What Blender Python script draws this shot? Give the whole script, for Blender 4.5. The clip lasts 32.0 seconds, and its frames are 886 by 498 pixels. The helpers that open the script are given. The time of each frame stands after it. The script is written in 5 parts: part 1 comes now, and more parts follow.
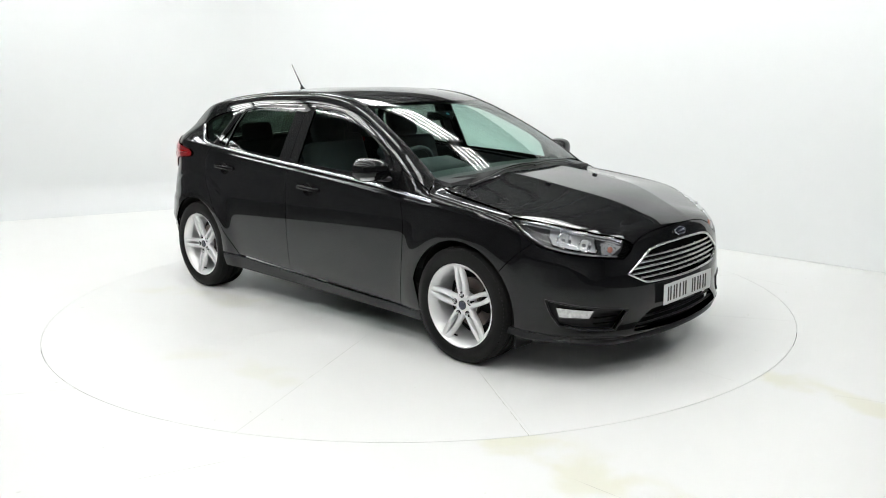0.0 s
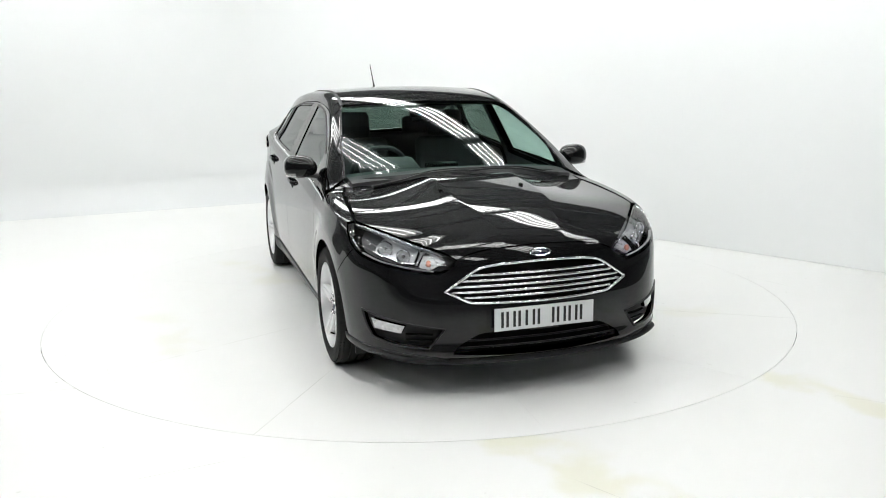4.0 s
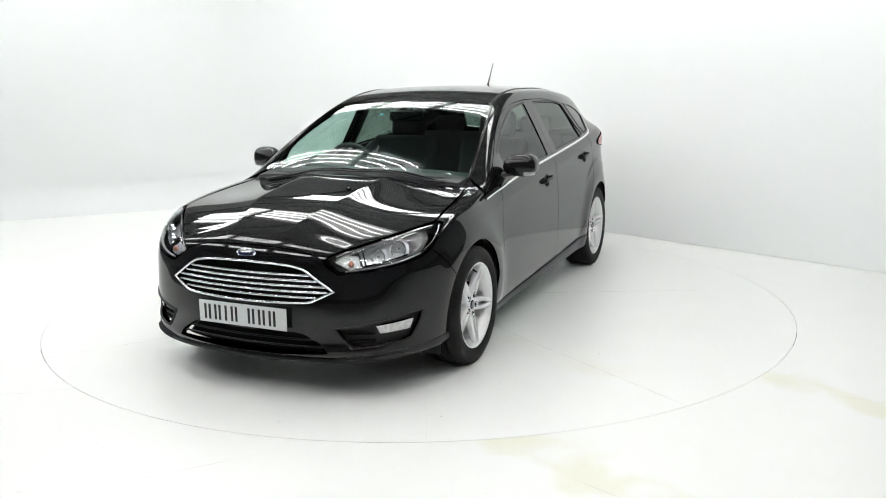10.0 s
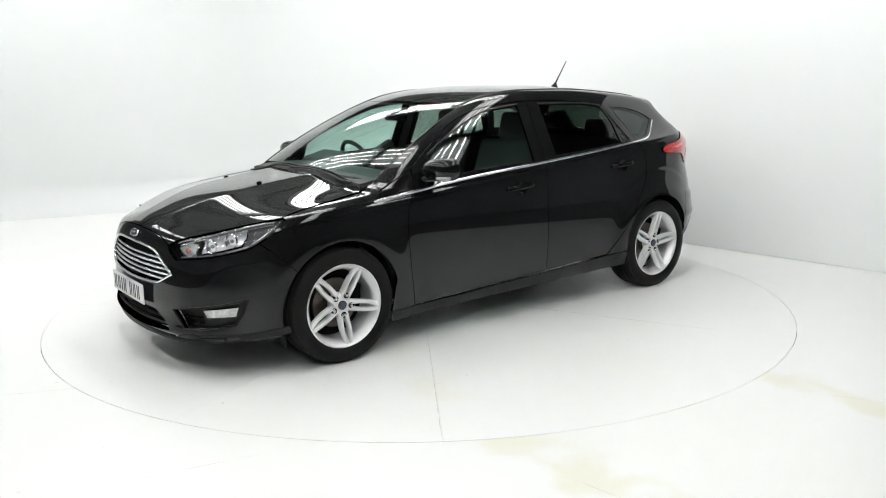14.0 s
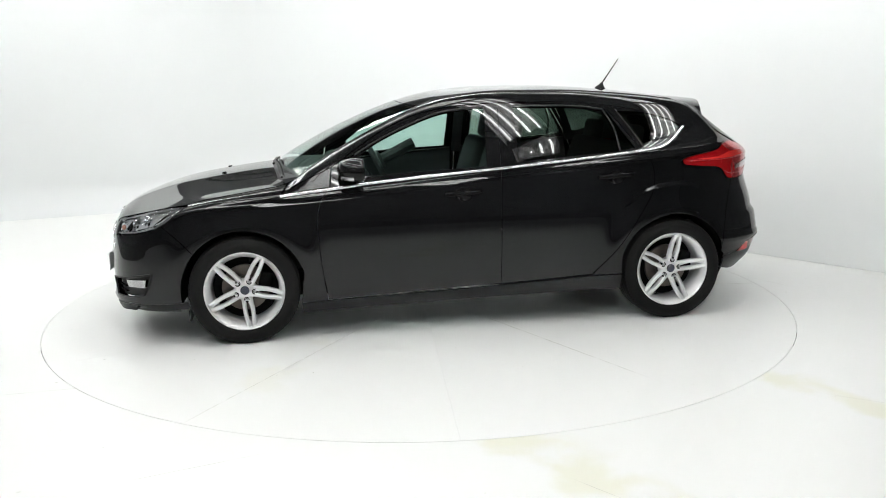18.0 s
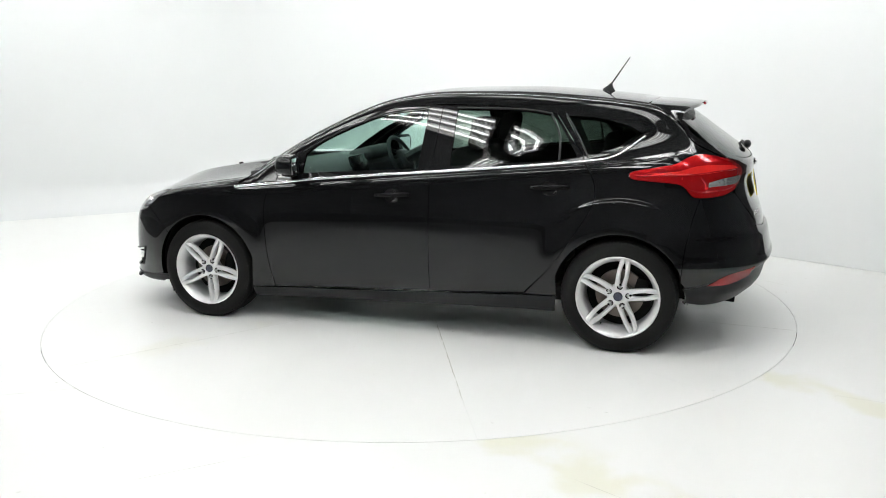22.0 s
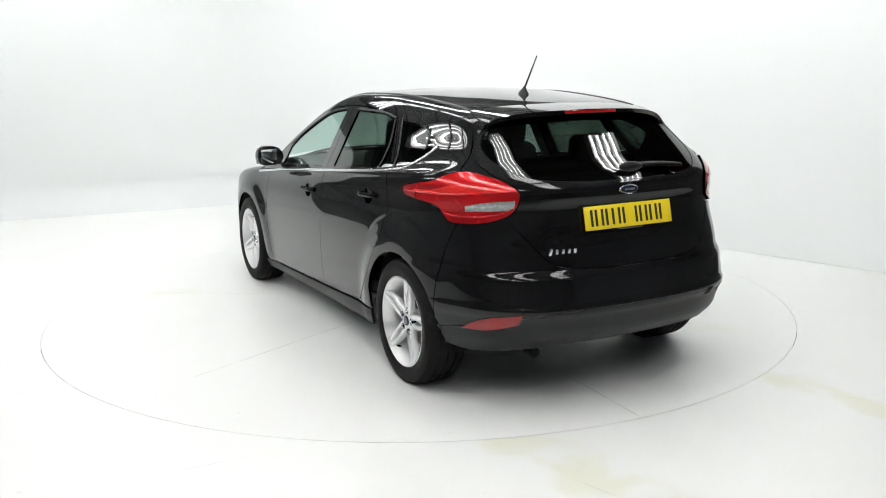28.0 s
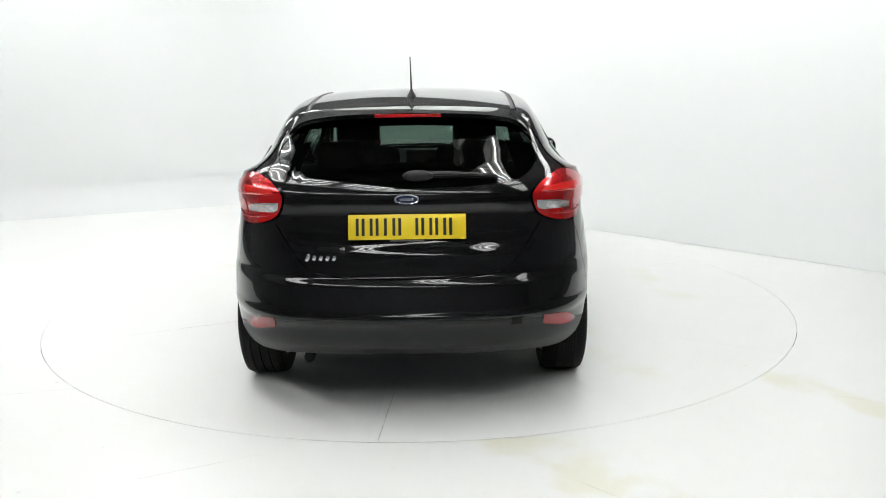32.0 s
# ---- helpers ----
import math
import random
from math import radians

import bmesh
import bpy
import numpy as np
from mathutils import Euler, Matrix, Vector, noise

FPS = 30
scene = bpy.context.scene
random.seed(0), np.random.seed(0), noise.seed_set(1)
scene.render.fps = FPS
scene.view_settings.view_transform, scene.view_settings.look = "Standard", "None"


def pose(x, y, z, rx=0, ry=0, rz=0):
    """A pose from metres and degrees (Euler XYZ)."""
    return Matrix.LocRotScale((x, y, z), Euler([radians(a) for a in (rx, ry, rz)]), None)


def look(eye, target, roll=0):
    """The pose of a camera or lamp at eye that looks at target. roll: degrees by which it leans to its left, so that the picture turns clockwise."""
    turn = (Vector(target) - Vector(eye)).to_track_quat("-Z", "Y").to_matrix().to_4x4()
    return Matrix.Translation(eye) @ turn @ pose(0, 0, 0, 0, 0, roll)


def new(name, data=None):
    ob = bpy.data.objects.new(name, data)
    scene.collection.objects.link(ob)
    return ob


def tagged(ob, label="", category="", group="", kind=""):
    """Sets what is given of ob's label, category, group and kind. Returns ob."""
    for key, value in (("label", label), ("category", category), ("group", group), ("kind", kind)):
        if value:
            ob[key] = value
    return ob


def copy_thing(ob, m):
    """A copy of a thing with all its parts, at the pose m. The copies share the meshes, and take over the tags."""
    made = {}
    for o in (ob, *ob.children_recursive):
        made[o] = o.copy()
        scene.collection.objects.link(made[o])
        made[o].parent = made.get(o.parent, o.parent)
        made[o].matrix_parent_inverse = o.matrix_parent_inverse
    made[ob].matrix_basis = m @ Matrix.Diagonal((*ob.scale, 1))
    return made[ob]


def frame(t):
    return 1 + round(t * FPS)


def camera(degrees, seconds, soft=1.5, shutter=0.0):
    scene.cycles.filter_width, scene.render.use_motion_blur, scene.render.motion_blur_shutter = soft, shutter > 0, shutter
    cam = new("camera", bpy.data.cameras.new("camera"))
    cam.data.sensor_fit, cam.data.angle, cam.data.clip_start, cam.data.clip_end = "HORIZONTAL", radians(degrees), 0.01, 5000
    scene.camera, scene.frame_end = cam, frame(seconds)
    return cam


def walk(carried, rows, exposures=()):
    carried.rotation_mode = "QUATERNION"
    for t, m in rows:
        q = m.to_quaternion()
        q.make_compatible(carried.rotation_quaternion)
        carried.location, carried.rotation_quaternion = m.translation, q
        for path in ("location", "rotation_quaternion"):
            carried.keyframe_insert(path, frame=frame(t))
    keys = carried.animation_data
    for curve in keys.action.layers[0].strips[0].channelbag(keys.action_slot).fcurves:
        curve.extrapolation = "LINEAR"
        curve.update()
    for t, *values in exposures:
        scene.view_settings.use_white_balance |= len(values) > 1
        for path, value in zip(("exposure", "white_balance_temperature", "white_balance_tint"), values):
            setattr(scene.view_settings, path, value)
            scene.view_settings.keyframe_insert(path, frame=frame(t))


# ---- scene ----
# ---- camera: it stands still while the turntable carries the car round ----
CAR_ON_TABLE = Matrix.Translation((-.161, .004, 0))


def heading(t):
    return -45.064 - 7.0763 * t


cam = camera(55.02, 32.0, soft=1.0)
EYE = Vector((0, -5.879, 1.5405))
YAW, PITCH = radians(1.4813), radians(11.5603)
AIM = Vector((math.sin(YAW) * math.cos(PITCH), math.cos(YAW) * math.cos(PITCH), -math.sin(PITCH)))
walk(cam, [(0, look(EYE, EYE + AIM, -.7385)), (32, look(EYE, EYE + AIM, -.7385))], [(0, 0.0), (32, 0.0)])

# ---- light: a dim hall, lit by the fluorescent battens that hang in it ----
world = bpy.data.worlds.new("hall")
scene.world = world
world.use_nodes = True
world.node_tree.nodes["Background"].inputs[0].default_value = (.8, .9, 1, 1)
world.node_tree.nodes["Background"].inputs[1].default_value = .02
TUBE_POWER = 24.2


# ---- materials ----
def material(name, base, rough=.5, metal=0.0, coat=0.0, spec=.5, grain=0.0, scale=40.0, bump=0.0, tint=None, stain=.0, stain_scale=1.5, emit=None, power=0.0, coat_rough=.02):
    m = bpy.data.materials.new(name)
    m.use_nodes = True
    n, l = m.node_tree.nodes, m.node_tree.links
    b = n["Principled BSDF"]
    b.inputs["Base Color"].default_value = (*base, 1)
    b.inputs["Roughness"].default_value = rough
    b.inputs["Metallic"].default_value = metal
    b.inputs["Coat Weight"].default_value = coat
    b.inputs["Coat Roughness"].default_value = coat_rough
    b.inputs["Specular IOR Level"].default_value = spec
    if emit:
        b.inputs["Emission Color"].default_value = (*emit, 1)
        b.inputs["Emission Strength"].default_value = power
    if grain or stain or bump:
        co = n.new("ShaderNodeTexCoord")
        fine = n.new("ShaderNodeTexNoise")
        fine.inputs["Scale"].default_value, fine.inputs["Detail"].default_value = scale, 6
        l.new(co.outputs["Object"], fine.inputs["Vector"])
        broad = n.new("ShaderNodeTexNoise")
        broad.inputs["Scale"].default_value, broad.inputs["Detail"].default_value = stain_scale, 4
        l.new(co.outputs["Object"], broad.inputs["Vector"])
        other = tint or tuple(c * .75 for c in base)
        mix = n.new("ShaderNodeMixRGB")
        mix.inputs[1].default_value, mix.inputs[2].default_value = (*base, 1), (*other, 1)
        add = n.new("ShaderNodeMath")
        add.operation = "MULTIPLY_ADD"
        l.new(fine.outputs["Fac"], add.inputs[0])
        add.inputs[1].default_value = grain
        ramp = n.new("ShaderNodeMapRange")
        ramp.inputs["From Min"].default_value, ramp.inputs["From Max"].default_value = .45, .75
        ramp.inputs["To Max"].default_value = stain
        l.new(broad.outputs["Fac"], ramp.inputs["Value"])
        l.new(ramp.outputs[0], add.inputs[2])
        l.new(add.outputs[0], mix.inputs[0])
        l.new(mix.outputs[0], b.inputs["Base Color"])
        r2 = n.new("ShaderNodeMath")
        r2.operation = "MULTIPLY_ADD"
        l.new(fine.outputs["Fac"], r2.inputs[0])
        r2.inputs[1].default_value, r2.inputs[2].default_value = rough * .3, rough * .85
        l.new(r2.outputs[0], b.inputs["Roughness"])
        if bump:
            bp = n.new("ShaderNodeBump")
            bp.inputs["Strength"].default_value, bp.inputs["Distance"].default_value = bump, .002
            l.new(fine.outputs["Fac"], bp.inputs["Height"])
            l.new(bp.outputs[0], b.inputs["Normal"])
    return m


def glass(name, tint, face=.045, rough=0.0):
    """A thin pane: it lets tinted light through and mirrors more at a flat angle, alike from both sides."""
    m = bpy.data.materials.new(name)
    m.use_nodes = True
    n, l = m.node_tree.nodes, m.node_tree.links
    n.remove(n["Principled BSDF"])
    clear, gloss, mix, lay = n.new("ShaderNodeBsdfTransparent"), n.new("ShaderNodeBsdfGlossy"), n.new("ShaderNodeMixShader"), n.new("ShaderNodeLayerWeight")
    clear.inputs[0].default_value = (*tint, 1)
    gloss.inputs["Roughness"].default_value = rough
    lay.inputs["Blend"].default_value = .5
    power, fac = n.new("ShaderNodeMath"), n.new("ShaderNodeMath")
    power.operation, fac.operation = "POWER", "MULTIPLY_ADD"
    power.inputs[1].default_value = 5
    fac.inputs[1].default_value, fac.inputs[2].default_value = 1 - face, face
    l.new(lay.outputs["Facing"], power.inputs[0])
    l.new(power.outputs[0], fac.inputs[0])
    l.new(fac.outputs[0], mix.inputs[0])
    l.new(clear.outputs[0], mix.inputs[1])
    l.new(gloss.outputs[0], mix.inputs[2])
    l.new(mix.outputs[0], n["Material Output"].inputs[0])
    return m


PAINT = material("black_paint", (.0030, .0033, .0038), .5, spec=.05, coat=1.0, coat_rough=.012, grain=.4, scale=900, tint=(.005, .005, .0055))
PAINT.node_tree.nodes["Principled BSDF"].inputs["Coat IOR"].default_value = 1.42
SATIN = material("satin_black_plastic", (.008, .008, .009), .40, spec=.26, grain=.5, scale=500, tint=(.019, .019, .0205), bump=.15)
TRIM = material("gloss_black_trim", (.005, .005, .005), .12, spec=.35, grain=.3, scale=300)
GRIP = material("black_handle_paint", (.004, .004, .0045), .16, spec=.12, grain=.3, scale=600)
DARK = material("dark_cavity", (.006, .006, .006), .8, spec=.12, grain=.5, scale=60)
CHROME = material("chrome", (.82, .83, .85), .08, 1.0, grain=.2, scale=300)
ALLOY = material("silver_alloy_paint", (.82, .82, .825), .32, .42, coat=.6, grain=.3, scale=500, stain=.15, stain_scale=9)
RUBBER = material("tyre_rubber", (.006, .006, .006), .6, spec=.14, grain=.6, scale=120, tint=(.016, .0155, .015), bump=.3)
STEEL = material("brake_steel", (.15, .142, .135), .36, .9, grain=.6, scale=200, tint=(.16, .11, .08))
RED = material("red_lens", (.50, .006, .009), .26, .55, spec=.2, coat=1.0, grain=.3, scale=60, tint=(.36, .004, .006))
REDDARK = material("dark_red_reflector", (.26, .010, .013), .2, coat=.2, grain=.4, scale=300, tint=(.22, .008, .012))
WHITELENS = material("clear_white_lens", (.74, .74, .75), .12, .7, coat=1.0, grain=1.2, scale=60, tint=(.32, .32, .33), bump=1.0)
SILVER = material("silver_lamp_bezel", (.42, .425, .43), .28, .4, grain=.4, scale=80)
BRIGHT = material("satin_chrome", (.80, .81, .82), .24, 1.0, grain=.2, scale=300)
HALL = material("dark_hall_wall", (.33, .332, .335), .8, grain=.5, scale=3, stain=.4, tint=(.19, .191, .195))
DARK_FLOOR = material("dark_unseen_floor", (.10, .10, .098), .7, grain=.5, scale=6, stain=.4, tint=(.07, .07, .068))
AMBER = material("amber_bulb", (.42, .17, .12), .3, coat=.5, grain=.3)
PLATE_W = material("white_plate", (.68, .69, .70), .35, grain=.2, scale=200)
PLATE_Y = material("yellow_plate", (.78, .58, .02), .35, grain=.2, scale=200)
INK = material("plate_black", (.012, .012, .012), .4, grain=.3)
BLUE = material("blue_enamel", (.010, .016, .055), .2, coat=1.0, grain=.3, scale=90)
FACET = material("faceted_reflector", (.66, .67, .69), .22, .55, grain=.5, scale=60, tint=(.36, .36, .37), bump=1.0)
REDGLOW = material("bright_red_lens", (.86, .030, .022), .20, .25, coat=1.0, grain=.6, scale=90, tint=(.50, .010, .012), bump=.3)
TEAL = material("turquoise_sticker", (.05, .32, .42), .5, grain=.2)
CLOTH = material("charcoal_cloth", (.045, .046, .048), .9, grain=.8, scale=260, tint=(.065, .065, .068), bump=.4)
DASH = material("dark_dashboard_plastic", (.032, .033, .035), .6, grain=.5, scale=350, tint=(.048, .049, .052), bump=.3)
LINER = material("pale_roof_lining", (.42, .43, .41), .9, grain=.4, scale=300)
SCREEN = glass("clear_green_glass", (.64, .79, .74), .055)
TINTED = glass("tinted_glass", (.13, .165, .145), .05)
SIDETINT = glass("green_side_glass", (.20, .25, .22), .042)
LENS = glass("clear_lamp_lens", (.96, .97, .98))
WALLPAINT = material("white_wall_paint", (.785, .80, .802), .55, grain=.10, scale=3, stain=.10, stain_scale=.6, tint=(.77, .785, .787))


def painted_floor(name, streaks, dimming=None, base=(.875, .878, .866)):
    """White gloss floor paint with grime, tiny chips and long worn streaks (x, y, degrees, length, width, colour,
    strength). Towards the hall, over the last range given, the light's falling off is painted in as a darker colour.
    """
    m = material(name, base, .30, spec=.4, grain=.10, scale=4, stain=.14, stain_scale=.9, tint=(.765, .77, .735))
    n, l = m.node_tree.nodes, m.node_tree.links
    b = n["Principled BSDF"]
    last = b.inputs["Base Color"].links[0].from_socket
    co = n.new("ShaderNodeTexCoord").outputs["Object"]

    def layer(fac, colour):
        nonlocal last
        mix = n.new("ShaderNodeMixRGB")
        mix.inputs[2].default_value = (*colour, 1)
        l.new(last, mix.inputs[1])
        l.new(fac, mix.inputs[0])
        last = mix.outputs[0]

    def ranged(v, a, z, hi=1.0):
        r = n.new("ShaderNodeMapRange")
        r.interpolation_type = "SMOOTHSTEP"
        r.inputs["From Min"].default_value, r.inputs["From Max"].default_value, r.inputs["To Max"].default_value = a, z, hi
        l.new(v, r.inputs["Value"])
        return r.outputs[0]

    def calc(op, a, c):
        k = n.new("ShaderNodeMath")
        k.operation = op
        for i, v in enumerate((a, c)):
            if hasattr(v, "links"):
                l.new(v, k.inputs[i])
            else:
                k.inputs[i].default_value = v
        return k.outputs[0]

    for x, y, deg, length, width, colour, strength, rag in streaks:
        mp = n.new("ShaderNodeMapping")
        mp.vector_type = "TEXTURE"
        mp.inputs["Location"].default_value, mp.inputs["Rotation"].default_value = (x, y, 0), (0, 0, radians(deg))
        l.new(co, mp.inputs["Vector"])
        sep = n.new("ShaderNodeSeparateXYZ")
        l.new(mp.outputs[0], sep.inputs[0])
        ns = n.new("ShaderNodeTexNoise")
        ns.inputs["Scale"].default_value, ns.inputs["Detail"].default_value = rag, 5
        l.new(co, ns.inputs["Vector"])
        wob = calc("MULTIPLY", calc("SUBTRACT", ns.outputs["Fac"], .5), width * 3)
        across_ = calc("ABSOLUTE", calc("ADD", sep.outputs[1], wob), 0.0)
        along_ = calc("ABSOLUTE", sep.outputs[0], 0.0)
        fac = calc("MULTIPLY", ranged(across_, width, width * .2), ranged(along_, length * .5, length * .3))
        layer(calc("MULTIPLY", fac, calc("MULTIPLY", ranged(ns.outputs["Fac"], .3, .6), strength)), colour)
    chips = n.new("ShaderNodeTexNoise")
    chips.inputs["Scale"].default_value, chips.inputs["Detail"].default_value = 26, 3
    l.new(co, chips.inputs["Vector"])
    layer(calc("MULTIPLY", ranged(chips.outputs["Fac"], .735, .77), .6), (.42, .41, .36))
    # fading light put into the colour, ragged-edged; softens what the doors mirror
    if dimming:
        sep, ns = n.new("ShaderNodeSeparateXYZ"), n.new("ShaderNodeTexNoise")
        l.new(co, sep.inputs[0])
        ns.inputs["Scale"].default_value, ns.inputs["Detail"].default_value = .7, 6
        l.new(co, ns.inputs["Vector"])
        out = calc("ADD", calc("MULTIPLY", sep.outputs[1], -1.0), calc("MULTIPLY", calc("SUBTRACT", ns.outputs["Fac"], .5), 1.2))
        layer(ranged(out, *dimming), (.13, .13, .128))
    l.new(last, b.inputs["Base Color"])
    return m


YELLOWED, CRACK = (.80, .795, .68), (.38, .37, .31)
FLOORPAINT = painted_floor("white_floor_paint", [
    (.62, -2.72, -55, 1.5, .20, YELLOWED, .9, 3), (1.95, -1.95, -53, 1.7, .17, YELLOWED, .8, 3), (2.9, -3.2, -50, 2.0, .12, YELLOWED, .4, 3),
    (.70, -2.98, -47, .4, .003, CRACK, .5, 9), (2.25, -2.2, -30, .9, .003, CRACK, .4, 9), (-.93, -2.66, 24, .62, .003, CRACK, .45, 9),
    (-1.9, -1.75, 12, .5, .003, CRACK, .5, 9), (-1.35, 2.35, 8, .5, .003, CRACK, .5, 9), (2.6, .2, -60, .6, .003, CRACK, .35, 9)], (3.5, 5.8))
TABLEPAINT = painted_floor("white_turntable_paint", [
    (.9, 1.3, 70, 1.2, .16, YELLOWED, .35, 3), (-1.2, -1.0, 20, 1.4, .2, YELLOWED, .45, 3), (.3, -1.7, 10, 1.2, .15, YELLOWED, .4, 3),
    (-.6, 1.2, 115, 1.6, .004, CRACK, .8, 12), (-2.2, .12, 176, .7, .004, CRACK, .8, 12), (.95, 1.4, 56, 1.8, .003, CRACK, .6, 12), (1.75, -1.2, -34, 1.2, .003, CRACK, .6, 12),
    (.75, -1.6, -64.5, 1.8, .003, CRACK, .5, 12)])
ROOFING = material("grey_roof_sheeting", (.11, .113, .113), .7, grain=.4, scale=20, stain=.3, tint=(.085, .085, .085))
GIRDER = material("dark_purlin", (.03, .03, .03), .6, grain=.4)
TUBE = material("lit_tube", (1, 1, 1), .5, emit=(.985, 1, .985), power=TUBE_POWER)
BATTEN = material("white_batten", (.8, .8, .8), .4, grain=.2)


# ---- building helpers ----
def mesh_from(name, verts, faces, mat=None, normals=None, smooth=True):
    me = bpy.data.meshes.new(name)
    me.from_pydata([tuple(v) for v in verts], [], [tuple(int(i) for i in f) for f in faces])
    if smooth:
        me.polygons.foreach_set("use_smooth", [True] * len(me.polygons))
    if normals is not None:
        me.normals_split_custom_set_from_vertices([tuple(n) for n in normals])
    if mat:
        me.materials.append(mat)
    return me


def under(ob, parent, label=""):
    ob.parent = parent
    if label:
        ob["label"] = label
    return ob


def part(name, bm, mat, parent, label="", smooth=30):
    me = bpy.data.meshes.new(name)
    bmesh.ops.recalc_face_normals(bm, faces=bm.faces[:])
    for f in bm.faces:
        f.smooth = True
    for e in bm.edges:
        if len(e.link_faces) == 2 and e.calc_face_angle(0) > radians(smooth):
            e.smooth = False
    bm.to_mesh(me)
    bm.free()
    me.materials.append(mat)
    return under(new(name, me), parent, label)


def add_box(bm, sx, sy, sz, m, bevel=0.0, seg=2):
    r = bmesh.ops.create_cube(bm, size=1, matrix=m @ Matrix.Diagonal((sx, sy, sz, 1)))
    if bevel:
        es = list({e for v in r["verts"] for e in v.link_edges})
        bmesh.ops.bevel(bm, geom=es, offset=bevel, segments=seg, profile=.5, affect="EDGES")
    return bm


def box(sx, sy, sz, m=None, bevel=0.0, seg=2):
    return add_box(bmesh.new(), sx, sy, sz, m or Matrix(), bevel, seg)


def lathe(profile, n=64, axis="y", closed=False):
    """Turns (radius, height) pairs round an axis."""
    bm = bmesh.new()
    rings = []
    for r, h in profile:
        ring = []
        for i in range(n):
            a = 2 * math.pi * i / n
            c, s = r * math.cos(a), r * math.sin(a)
            ring.append(bm.verts.new((c, h, s) if axis == "y" else (c, s, h)))
        rings.append(ring)
    pairs = list(zip(rings, rings[1:])) + ([(rings[-1], rings[0])] if closed else [])
    for a, b in pairs:
        for i in range(n):
            bm.faces.new((a[i], a[(i + 1) % n], b[(i + 1) % n], b[i]))
    if not closed:
        for ring in (rings[0], rings[-1]):
            if (ring[0].co - ring[n // 2].co).length > 1e-5:
                bm.faces.new(ring)
    return bm


def sweep(bm, pts, w, h=None, ups=None, closed=False, n=8, taper=None):
    """A bar of elliptic section w by h along pts; ups are the directions of h."""
    pts = [Vector(p) for p in pts]
    h = h or w
    rings = []
    for i, p in enumerate(pts):
        a = pts[i - 1] if i or closed else pts[i]
        b = pts[(i + 1) % len(pts)] if i < len(pts) - 1 or closed else pts[i]
        t = (b - a).normalized()
        up = Vector(ups[i]) if ups is not None else Vector((0, 0, 1))
        if abs(up.dot(t)) > .95:
            up = Vector((1, 0, 0))
        s = t.cross(up).normalized()
        u = s.cross(t)
        k = taper[i] if taper else 1
        rings.append([bm.verts.new(p + s * (w / 2 * k * math.cos(2 * math.pi * j / n)) + u * (h / 2 * k * math.sin(2 * math.pi * j / n))) for j in range(n)])
    for i in range(len(rings) - (0 if closed else 1)):
        a, b = rings[i], rings[(i + 1) % len(rings)]
        for j in range(n):
            bm.faces.new((a[j], a[(j + 1) % n], b[(j + 1) % n], b[j]))
    if not closed:
        bm.faces.new(rings[0])
        bm.faces.new(rings[-1])
    return bm


def smooth_line(ctrl, step=.012):
    """Points along a smooth curve through ctrl (2D or 3D)."""
    c = np.array(ctrl, float)
    if len(c) == 2:
        n = max(2, int(np.linalg.norm(c[1] - c[0]) / step) + 1)
        return c[0] + (c[1] - c[0]) * np.linspace(0, 1, n)[:, None]
    q = np.vstack([2 * c[0] - c[1], c, 2 * c[-1] - c[-2]])
    out = []
    for i in range(1, len(q) - 2):
        p0, p1, p2, p3 = q[i - 1:i + 3]
        n = max(2, int(np.linalg.norm(p2 - p1) / step))
        t = (np.arange(n) / n)[:, None]
        out.append(.5 * (2 * p1 + (p2 - p0) * t + (2 * p0 - 5 * p1 + 4 * p2 - p3) * t * t + (3 * p1 - p0 - 3 * p2 + p3) * t ** 3))
    out.append(c[-1:])
    return np.vstack(out)


def outline(*segs, step=.012):
    """A closed outline out of smooth pieces that meet in corners."""
    pts = np.vstack([smooth_line(s, step) for s in segs])
    keep = [0]
    for i in range(1, len(pts)):
        if np.linalg.norm(pts[i] - pts[keep[-1]]) > step * .35:
            keep.append(i)
    if np.linalg.norm(pts[keep[-1]] - pts[0]) < step * .35:
        keep.pop()
    return pts[keep]


def arc(cx, cz, r, a0, a1, n=24):
    return [(cx + r * math.cos(radians(a)), cz + r * math.sin(radians(a))) for a in np.linspace(a0, a1, n)]


# ---- shape of the car body: x forward, y to the car's left, z up, origin on the floor between the axles ----
def spl(pts):
    """A smooth curve through (x, y) pairs, without overshoot."""
    xs, ys = np.array([p[0] for p in pts], float), np.array([p[1] for p in pts], float)
    if xs[0] > xs[-1]:
        xs, ys = xs[::-1], ys[::-1]
    h, d = np.diff(xs), np.diff(ys) / np.diff(xs)
    m = np.zeros(len(xs))
    m[0], m[-1] = d[0], d[-1]
    for i in range(1, len(xs) - 1):
        if d[i - 1] * d[i] > 0:
            w1, w2 = 2 * h[i] + h[i - 1], h[i] + 2 * h[i - 1]
            m[i] = (w1 + w2) / (w1 / d[i - 1] + w2 / d[i])

    def f(x):
        x = np.clip(np.asarray(x, float), xs[0], xs[-1])
        i = np.clip(np.searchsorted(xs, x) - 1, 0, len(h) - 1)
        t = (x - xs[i]) / h[i]
        a, b = (1 + 2 * t) * (1 - t) ** 2, t * t * (3 - 2 * t)
        return a * ys[i] + b * ys[i + 1] + h[i] * (t * (1 - t) ** 2 * m[i] + t * t * (t - 1) * m[i + 1])
    return f


